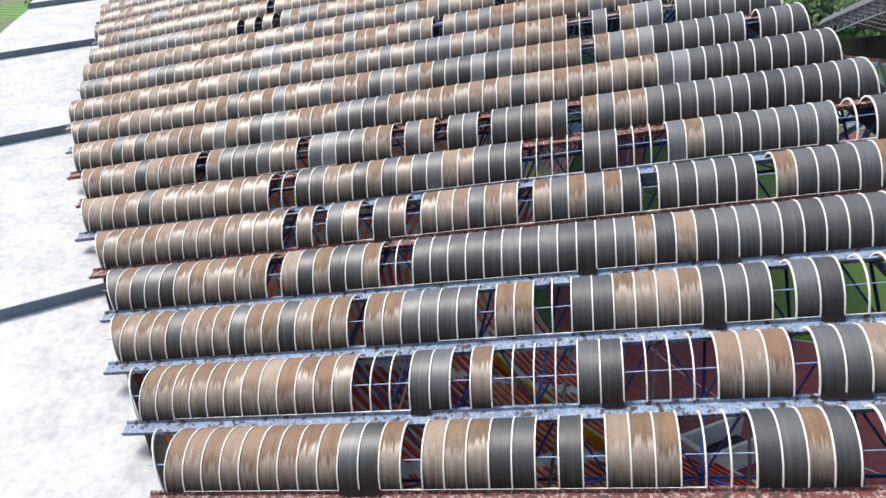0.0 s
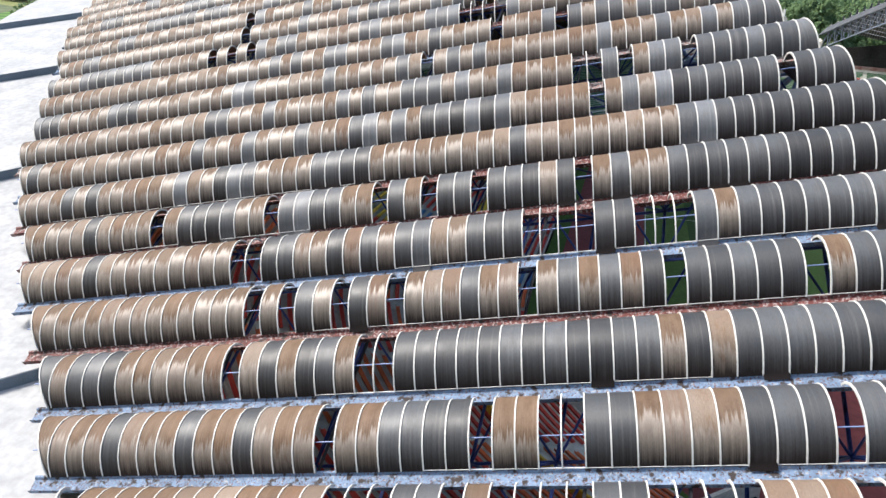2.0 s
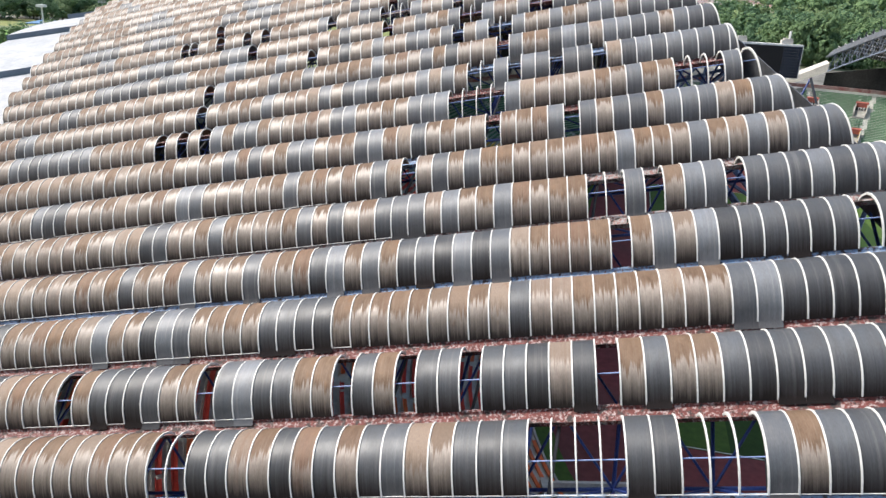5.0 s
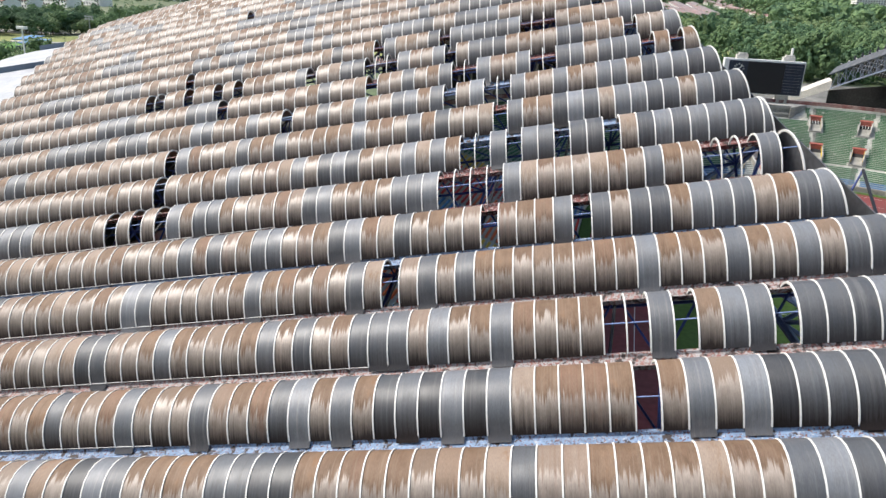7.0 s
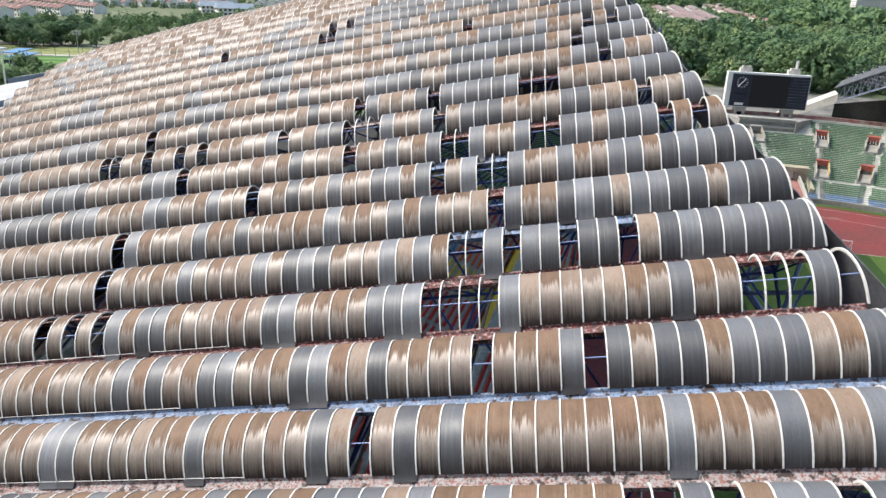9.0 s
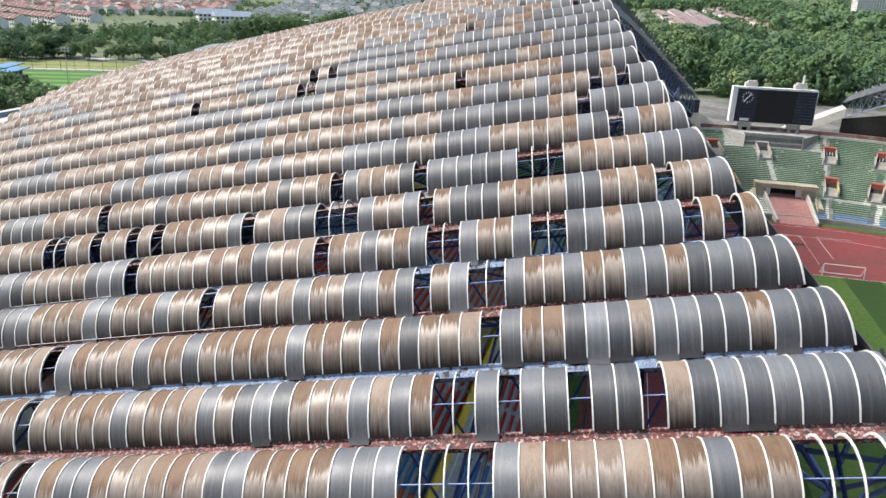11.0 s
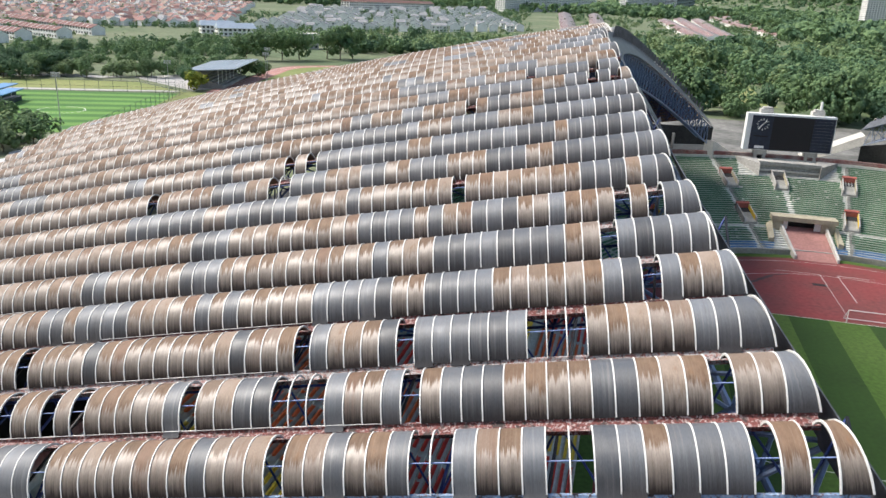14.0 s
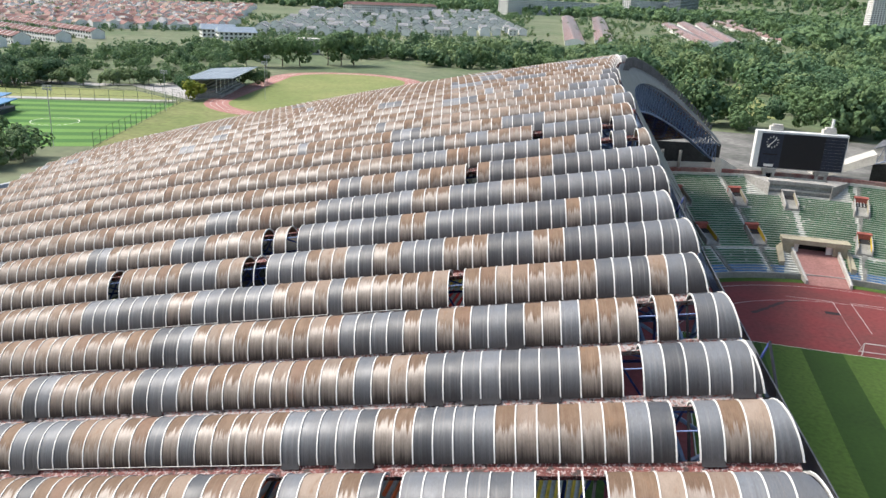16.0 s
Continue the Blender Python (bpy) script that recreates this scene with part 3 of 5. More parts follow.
def slab_point(y_edge, w, drop):
    x = outer_edge(y_edge) + 0.9 - w
    y = y_edge - 0.80 * w
    return (x, y, roof_z(outer_edge(y_edge), y_edge) - 0.75 - drop - 0.22 * w - 0.25 * max(0.0, -w))


for j, (ya, yb) in enumerate(zip(SLAB_JOINTS, SLAB_JOINTS[1:])):
    sh, steps, across = Shape(), 8, 4
    wide = 9.0 if ya < 60 else 8.2
    for i in range(steps + 1):
        y = ya + (yb - ya) * i / steps
        drop = 0.55 * i / steps
        for a in range(across + 1):
            sh.v.append(slab_point(y, wide * a / across, drop))
    n = across + 1
    for i in range(steps):
        for a in range(across):
            p = i * n + a
            sh.f.append((p, p + n, p + n + 1, p + 1))
    top = len(sh.v)
    sh.v += [(x, y, z - 1.6) for x, y, z in sh.v]
    sh.f += [tuple(q + top for q in reversed(f)) for f in sh.f[:]]
    rim = [a for a in range(n)] + [i * n + across for i in range(1, steps + 1)] + [steps * n + a for a in range(across - 1, -1, -1)] + [i * n for i in range(steps - 1, 0, -1)]
    sh.f += [(a, b, b + top, a + top) for a, b in zip(rim, rim[1:] + rim[:1])]
    ob = sh.make("eaves_slab", WHITE_SLAB)
    tagged(ob, "white coated concrete eaves slab, dirt-streaked, below the vault ends", "roof slab", "eaves slabs")
    band = Shape()
    p, q = Vector(slab_point(ya, -0.2, 0)), Vector(slab_point(ya, wide + 0.03, 0))
    dn, fw = Vector((0, 0, 0.62)), Vector((-0.02, -0.10, 0))
    band.hexa([p - dn + fw, q - dn + fw, q - dn, p - dn], [p + fw, q + fw, q, p])
    tagged(band.make("slab_upstand", SLAB_JOINT), "blue-grey upstand at the step between white slabs", "upstand", "slab upstands")
    wall = Shape()
    a, b = Vector(slab_point(ya, wide - 0.4, 0.8)), Vector(slab_point(yb, wide - 0.4, 1.2))
    wall.hexa([(a.x, a.y, 13.5), (b.x, b.y, 13.5), (b.x + 0.4, b.y, 13.5), (a.x + 0.4, a.y, 13.5)], [a, b, b + Vector((0.4, 0, 0)), a + Vector((0.4, 0, 0))])
    tagged(wall.make("outer_wall_%d" % (j + 1), CONCRETE), "weathered concrete outer wall under the slab", "wall", kind="structure")


# ---- bowl: track, pitch, stands ----
def near_share(a):
    """0 on the open far bend, 1 on the covered side and the near bend, by the angle round the bowl."""
    a = math.degrees(a)
    t = min(1.0, max(0.0, (a - 130) / 45 if a < 270 else (360 - a) / 60))
    return t * t * (3 - 2 * t)


def loop(r, n_end=40, n_side=6):
    """Points round the stadium at distance r from its middle line, counter-clockwise from the south-east."""
    r0, r = r, r - 2.5 if 46 < r < 89 else r
    pts = []
    for a in np.linspace(0, math.pi, n_end):
        q = r0 + (r - r0) * near_share(a)
        pts.append((AXIS + q * math.cos(a), 174 + q * math.sin(a)))
    pts += [(AXIS - r, y) for y in np.linspace(174, 90, n_side)[1:-1]]
    for a in np.linspace(math.pi, 2 * math.pi, n_end):
        q = r0 + (r - r0) * near_share(a)
        pts.append((AXIS + q * math.cos(a), 90 + q * math.sin(a)))
    pts += [(AXIS + r0, y) for y in np.linspace(90, 174, n_side)[1:-1]]
    return pts


def ring_mesh(name, rings, mat, label, category, kind="structure"):
    n = len(rings[0])
    v = [p for r in rings for p in r]
    f = [(i * n + j, i * n + (j + 1) % n, (i + 1) * n + (j + 1) % n, (i + 1) * n + j) for i in range(len(rings) - 1) for j in range(n)]
    f = [tuple(reversed(q)) for q in f]
    return tagged(mesh_object(name, v, f, mat), label, category, kind=kind)


def level(r, z):
    return [(x, y, z) for x, y in loop(r)]


def terrain(x, y):
    d = math.hypot(x, y - 100)
    return 14 + max(0, d - 600) * 0.02 + max(0, d - 2200) * 0.10 + (1.5 * math.sin(x / 170) * math.cos(y / 140) if d > 700 else 0)


GROUND = material("grassy_ground", (0.085, 0.120, 0.055), 0.95, var=0.35, scale=0.02, fine=0.2, second=(0.140, 0.155, 0.090))
PITCH = material("pitch_grass", (0.050, 0.100, 0.013), 0.95, var=0.3, scale=0.05, fine=1.4, second=(0.060, 0.108, 0.018))
PITCH_DARK = material("pitch_grass_dark_stripe", (0.024, 0.060, 0.007), 0.95, var=0.2, scale=0.07, fine=1.4)
rings = [[(x, y, terrain(x, y)) for x, y in loop(r)] for r in (92, 110, 140, 190, 260, 350, 460, 600, 760, 950, 1200, 1500, 1900, 2400, 2900, 3600, 4700)]
ring_mesh("ground", rings, GROUND, "grassy ground with worn patches out to wooded hills", "ground")
ring_mesh("running_track", [level(49.8, -0.03), level(36, -0.03), level(10, -0.03), level(0.05, -0.03)], TRACK, "faded red running track and end zone", "track")
# lanes
for r in (37.0, 45.6):
    ring_mesh("lane_line", [level(r + 0.05, -0.022), level(r - 0.05, -0.022)], LINE, "worn white lane line", "line")
ring_mesh("grass_verge", [level(51.5, 0.05), level(47.8, 0.05)], PITCH, "strip of grass at the foot of the stands", "verge")
for i in range(10):
    x = 4.7 + 6.8 * i
    sh = Shape().slab([(x, 79.5, 0.0), (x + 6.8, 79.5, 0.0), (x + 6.8, 184.5, 0.0), (x, 184.5, 0.0)], 0.02)
    tagged(sh.make("pitch_strip", (PITCH, PITCH_DARK)[i % 2]), "mown strip of the green football pitch", "pitch", "pitch strips", "structure")
for a, b in (((4.8, 79.6), (4.92, 184.4)), ((72.48, 79.6), (72.6, 184.4)), ((4.8, 184.3), (72.6, 184.42)), ((4.8, 79.6), (72.6, 79.72)), ((4.8, 131.9), (72.6, 132.02))):
    tagged(Shape().box((*a, 0.004), (*b, 0.008)).make("pitch_line", LINE), "white line on the pitch", "line", "pitch lines", "structure")
for a, b in (((36.0, 204.2), (36.1, 211.6)), ((27, 211.5), (36.1, 211.6)), ((39.6, 196), (39.7, 211.8)), ((39.6, 211.8), (47, 211.9)), ((36.0, 187), (36.05, 204))):
    tagged(Shape().box((*a, -0.026), (*b, -0.020)).make("track_mark", LINE), "white marking on the red end zone", "line", "track marks", "structure")
# thin black sheet on the track paints the shade in the pit
tagged(Shape().box((33.2, 203.8, -0.028), (36.0, 205.2, -0.018)).make("water_jump_pit", DARK), "flat black sheet for the shade of the empty water jump pit", "pit", kind="structure")


STAIN = material("damp_black_stain", (0.045, 0.022, 0.022), 0.7, var=0.4, scale=0.5, fine=3)
for x, y, w, h, a in ((21.0, 201.5, 3.4, 0.5, 0.85), (24.6, 206.0, 3.2, 0.55, 0.9), (28.2, 209.0, 2.0, 0.3, 0.5)):
    ring = [(x + w * (1 + 0.2 * math.sin(3 * t)) * math.cos(t) * math.cos(a) - h * math.sin(t) * math.sin(a), y + w * math.cos(t) * math.sin(a) + h * (1 + 0.4 * math.cos(2 * t)) * math.sin(t) * math.cos(a), -0.022) for t in np.linspace(0, 6.283, 17)[:-1]]
    tagged(Shape().slab(ring, 0.004).make("track_stain", STAIN), "dark damp stain on the red track", "stain", "track stains", "structure")


def goal(x, y):
    ob = thing("goal", "white football goal frame on the pitch", "goal", (x, y, 0))
    for n, a, b in (("post", (x, y, 0), (x, y, 2.44)), ("post", (x + 7.32, y, 0), (x + 7.32, y, 2.44)), ("crossbar", (x, y, 2.44), (x + 7.32, y, 2.44)),
                    ("back_stay", (x, y, 2.44), (x, y + 2, 0)), ("back_stay", (x + 7.32, y, 2.44), (x + 7.32, y + 2, 0)), ("ground_bar", (x, y + 2, 0.06), (x + 7.32, y + 2, 0.06))):
        Shape().tube(a, b, 0.07, 8).make(n, PALE, ob)


goal(35.05, 184.4)

RIM_RED = material("stained_red_brown_paint", (0.21, 0.085, 0.075), 0.85, var=0.4, scale=0.35, fine=2.5, second=(0.30, 0.22, 0.20))
AISLE_GREY = material("worn_aisle_concrete", (0.30, 0.30, 0.275), 0.9, var=0.3, scale=0.5, fine=3)
STAND = material("pale_stand_concrete", (0.56, 0.56, 0.51), 0.9, var=0.25, scale=0.12, fine=1.5, second=(0.45, 0.46, 0.42))
ROWS_N, DEPTH, STEP_UP, R0, Z0 = 43, 0.91, 0.307, 50.0, 1.2
profile = [level(R0, -0.5)]
for i in range(ROWS_N):
    r, z = R0 + i * DEPTH, Z0 + i * STEP_UP
    profile += [level(r, z), level(r + DEPTH, z)]
profile += [level(R0 + ROWS_N * DEPTH, 15.2), level(R0 + ROWS_N * DEPTH + 0.5, 15.2), level(92.5, 14.0)]
ring_mesh("stand_terrace", profile[::-1], STAND, "stepped concrete terrace of the oval stands", "stand")
ring_mesh("rim_wall", [level(89.5, 14.2), level(89.5, 16.2), level(90.3, 16.2), level(90.3, 13.8)][::-1], RIM_RED, "faded red parapet round the top of the stands", "parapet")
ring_mesh("front_wall", [level(50.0, -0.2), level(50.0, 1.45), level(50.2, 1.45), level(50.2, 1.0)][::-1], PALE_CONCRETE, "pale front wall of the stands", "wall")

SEAT = {n: material(n + "_seat_plastic", c, 0.55, var=0.25, scale=0.12, fine=1.2) for n, c in
        (("green", (0.055, 0.180, 0.085)), ("blue", (0.09, 0.24, 0.46)), ("red", (0.60, 0.060, 0.04)), ("orange", (0.74, 0.17, 0.055)), ("yellow", (0.78, 0.55, 0.07)))}


SLOTS = [(d, 60.5) for d in (-36.5, -25.5, -14.5, 7.5, 16.5, 27.5, 38.5)] + [(d, 76.0) for d in (-36.0, -25.0, -14.0, -4.6, 7.5, 16.5, 27.5, 38.5)]


def in_slot(deg, r):
    return any(abs(deg - d) * r / 57.3 < 1.9 and -1.0 < r - q < 6.2 for d, q in SLOTS)


def seats():
    rnd = random.Random(5)
    sets = {n: ([], []) for n in SEAT}
    for i in range(ROWS_N):
        r, z = R0 + i * DEPTH + 0.5, Z0 + i * STEP_UP
        total = [("far", a) for a in np.arange(0.15, math.pi - 0.02, 0.55 / r)] + [("side", y) for y in np.arange(173.7, 90, -0.55)] + [("near", a) for a in np.arange(math.pi, math.pi * 1.5, 0.55 / r)]
        for part, q in total:
            if part == "side":
                x, y, nx, ny = AXIS - r + 2.5, q, -1.0, 0.0
                block = int(q // 11)
                if (q % 11) < 1.3:
                    continue
            else:
                cy = 174 if part == "far" else 90
                nx, ny = math.cos(q), math.sin(q)
                rr = r - 2.5 * near_share(q)
                x, y = AXIS + rr * nx, cy + rr * ny
                off = math.degrees(q) - 90 + 7.5
                if part == "far" and (off % 11.0) * r / 57.3 < 1.3:
                    continue
                if part == "far" and 28.5 < x < 41.8 and r < 61:
                    continue
                if part == "far" and (i == 9 or in_slot(90 - math.degrees(q), r)):
                    continue
                if part == "far" and 22.5 < x < 47.5 and r > 81:
                    continue
                block = int(math.degrees(q) // 11)
                if part == "near" and ((math.degrees(q)) % 11) * r / 57.3 < 1.3:
                    continue
            if part != "far" and i in (9, 10):
                continue
            if rnd.random() < 0.012:
                continue
            if part == "far":
                c = "blue" if i < 3 else "green"
            else:
                c = ("red", "orange", "red", "blue", "orange", "yellow", "red")[(block * 3 + (0 if i < 20 else 2)) % 7]
                if part == "near":
                    c = ("orange", "red", "orange", "red")[(block + i // 16) % 4]
            v, f = sets[c]
            k = len(v)
            tx, ty = -ny, nx
            for w in (-0.255, 0.255):
                for d, h in ((-0.20, 0.30), (0.10, 0.27), (0.15, 0.46), (0.19, 0.46), (0.14, 0.20), (-0.20, 0.24)):
                    v.append((x + tx * w + nx * d, y + ty * w + ny * d, z + h))
            f += [(k + a, k + (a + 1) % 6, k + (a + 1) % 6 + 6, k + a + 6) for a in range(6)]
    for n, (v, f) in sets.items():
        tagged(mesh_object("stadium_seats", v, f, SEAT[n]), "rows of %s plastic stadium seats on concrete steps" % n, "seats", kind="stuff")


seats()


def walkway_wall():
    """The painted wall along the walkway, on the covered side and the near bend."""
    r, z, sh = R0 + 11 * DEPTH - 2.5, Z0 + 9 * STEP_UP, Shape()
    spots = [(-1.0, 0.0, AXIS - r, y) for y in np.linspace(170, 92, 16)] + [(math.cos(a), math.sin(a), AXIS + r * math.cos(a), 90 + r * math.sin(a)) for a in np.linspace(math.pi, math.pi * 1.5, 26)]
    for nx, ny, x, y in spots:
        sh.v += [(x - nx * 0.5, y - ny * 0.5, z), (x, y, z + 1.5), (x + nx * 0.2, y + ny * 0.2, z + 1.5), (x + nx * 0.2, y + ny * 0.2, z - 0.3)]
    sh.f = [(4 * i + j, 4 * i + (j + 1) % 4, 4 * i + 4 + (j + 1) % 4, 4 * i + 4 + j) for i in range(len(spots) - 1) for j in range(4)]
    tagged(sh.make("walkway_wall", YELLOW), "sloping yellow painted wall along the stand's walkway", "wall", kind="structure")


walkway_wall()


def gate_ramp(x, y, turn, long):
    """Sunken gateway in the stand's front, between pale walls; black box for its shade."""
    ob = thing("gate_ramp", "sunken gateway between pale concrete walls at the stand's foot, its shade a black box", "gateway", (x, y, 0), "gateways")
    m = Matrix.Translation((x, y, 0)) @ Matrix.Rotation(turn, 4, "Z")
    # the ramp is a solid black box that paints the trench's shade
    for nm, a, b, mat in (("ramp", (-1.3, 0, -0.4), (1.3, long, 0.5), DARK), ("side_wall", (-1.6, -0.5, -0.4), (-1.3, long + 0.5, 2.3), PALE_CONCRETE), ("side_wall", (1.3, -0.5, -0.4), (1.6, long + 0.5, 2.3), PALE_CONCRETE), ("lintel", (-1.6, long, 1.6), (1.6, long + 0.6, 2.6), PALE_CONCRETE)):
        bx = Shape().box(a, b)
        Shape().add([m @ Vector(p) for p in bx.v], bx.f).make(nm, mat, ob)


gate_ramp(14.0, 56.5, 2.35, 7.0)
gate_ramp(2.6, 67.5, 1.85, 7.0)


def on_bowl(deg, r, dx=0.0, dr=0.0, dz=0.0):
    """A place on the far stand: deg from the long axis, r from the bend's middle."""
    a = radians(90 - deg)
    rr = r + dr
    return Vector((AXIS + rr * math.cos(a) + dx * math.sin(a), 174 + rr * math.sin(a) - dx * math.cos(a), Z0 + (r - R0) * STEP_UP / DEPTH + dz))


def portal(deg, r):
    ob = thing("stair_portal", "concrete stair portal in the stand with red lintel and yellow side", "portal", on_bowl(deg, r), "stair portals")

    def blk(x0, x1, r0, r1, z0, z1, name, mat, label=""):
        P = lambda x, q, z: on_bowl(deg, r + q, x, 0, z)
        Shape().hexa([P(x0, r0, z0), P(x1, r0, z0), P(x1, r1, z0), P(x0, r1, z0)], [P(x0, r0, z1), P(x1, r0, z1), P(x1, r1, z1), P(x0, r1, z1)]).make(name, mat, ob, label)

    inner = YELLOW if r < 70 else CREAM
    blk(-1.65, -1.40, -0.8, 5.6, -0.4, 1.45, "side_wall", CONCRETE)
    blk(1.40, 1.65, -0.8, 5.6, -0.4, 1.45, "side_wall", CONCRETE)
    blk(-1.40, -1.34, 0.2, 4.9, 0.2, 1.40, "wall_lining", inner, "painted inner face")
    blk(1.34, 1.40, 0.2, 4.9, 0.2, 1.40, "wall_lining", inner, "painted inner face")
    blk(-1.40, 1.40, -0.8, 3.2, -0.4, 0.36, "landing", AISLE_GREY)
    # solid black block paints the shade of the stair mouth
    blk(-1.40, 1.40, 3.2, 4.9, -0.4, 0.42, "opening_shade", DARK, "black panel for the shade in the stair mouth")
    plain = r > 70 and -8 < deg < 0
    blk(-1.65, 1.65, 4.9, 5.7, 0.2, 1.65, "lintel", CONCRETE if plain else RED_PAINT, "" if plain else "faded red lintel")
    if r > 70 and deg > 0:
        for i in range(3):
            blk(-0.75 + i * 0.7, -0.68 + i * 0.7, 3.0, 5.0, 0.5, 0.62, "bar", PALE)


for deg, r in SLOTS:
    portal(deg, r)


def aisle(deg):
    """One flight of steps up the stand, as a single stepped body."""
    sh = Shape()
    n = ROWS_N * 2
    d = on_bowl(deg, R0, 0, 1) - on_bowl(deg, R0)
    for i in range(n):
        r = R0 + i * DEPTH / 2
        for out, up in ((0, 0.17), (DEPTH / 2, 0.17)):
            for side in (-0.6, 0.6):
                sh.v.append(tuple(on_bowl(deg, r, side) + d * out + Vector((0, 0, up))))
    m = len(sh.v) // 2
    sh.f = [(2 * i, 2 * i + 1, 2 * i + 3, 2 * i + 2) for i in range(m - 1)]
    k = len(sh.v)
    sh.v += [(x, y, z - 0.7) for x, y, z in sh.v]
    sh.f += [(2 * i, 2 * i + 2, 2 * i + 2 + k, 2 * i + k) for i in range(m - 1)] + [(2 * i + 1, 2 * i + 1 + k, 2 * i + 3 + k, 2 * i + 3) for i in range(m - 1)]
    tagged(sh.make("aisle_stair", AISLE_GREY), "pale concrete aisle stair between seat blocks", "stair", "aisle stairs")


for deg in (-36.5, -25.5, -14.3, 7.5, 16.5, 27.5, 38.5):
    aisle(deg)


def tunnel():
    ob = thing("tunnel_portal", "cream concrete players' tunnel with red ramp in the stand", "tunnel", (35, 238, 3))
    Shape().box((28.6, 231.4, 1.0), (31.0, 234.0, 6.9)).make("pier", CREAM, ob)
    Shape().box((39.4, 231.4, 1.0), (42.4, 234.0, 6.9)).make("pier", CREAM, ob)
    Shape().box((28.2, 230.9, 6.1), (42.8, 234.4, 7.15)).make("lintel", CREAM, ob)
    # closed black panel paints the shade inside the tunnel
    Shape().box((31.0, 233.4, 2.0), (39.4, 233.7, 6.1)).make("opening_shade", DARK, ob, "black panel for the shade in the tunnel mouth")
    Shape().box((31.0, 231.9, 4.0), (32.1, 232.3, 6.1)).make("door_leaf", PALE, ob, "pale grey door leaf standing open")
    Shape().box((38.0, 231.9, 4.0), (39.4, 232.3, 6.1)).make("door_leaf", PALE, ob, "pale grey door leaf standing open")
    Shape().hexa([(33.0, 220.6, -0.6), (41.6, 220.6, -0.6), (40.4, 233, 2.4), (30.8, 233, 2.4)], [(33.0, 220.6, 0.04), (41.6, 220.6, 0.04), (40.4, 233, 4.5), (30.8, 233, 4.5)]).make("ramp", TRACK_PALE, ob, "faded pink-red ramp")
    for xa, xb in ((32.8, 30.6), (41.8, 40.6)):
        Shape().hexa([(xa - 0.3, 221.0, -0.3), (xa + 0.2, 221.0, -0.3), (xb + 0.2, 232, 2.6), (xb - 0.3, 232, 2.6)], [(xa - 0.3, 221.0, 0.9), (xa + 0.2, 221.0, 0.9), (xb + 0.2, 232, 5.4), (xb - 0.3, 232, 5.4)]).make("ramp_wall", PALE_CONCRETE, ob)
    Shape().hexa([(42.4, 226, 1.5), (43.6, 226, 1.5), (43.6, 233, 3), (42.4, 233, 3)], [(42.4, 226, 3.2), (43.6, 226, 3.0), (43.6, 233, 4.7), (42.4, 233, 5.6)]).make("wing_wall", CREAM, ob)
    Shape().hexa([(27.4, 226, 1.5), (28.6, 226, 1.5), (28.6, 233, 3), (27.4, 233, 3)], [(27.4, 226, 3.0), (28.6, 226, 3.2), (28.6, 233, 5.6), (27.4, 233, 4.7)]).make("wing_wall", CREAM, ob)


TRACK_PALE = material("faded_pink_ramp", (0.34, 0.17, 0.15), 0.9, var=0.2, scale=0.2, fine=2)
tunnel()


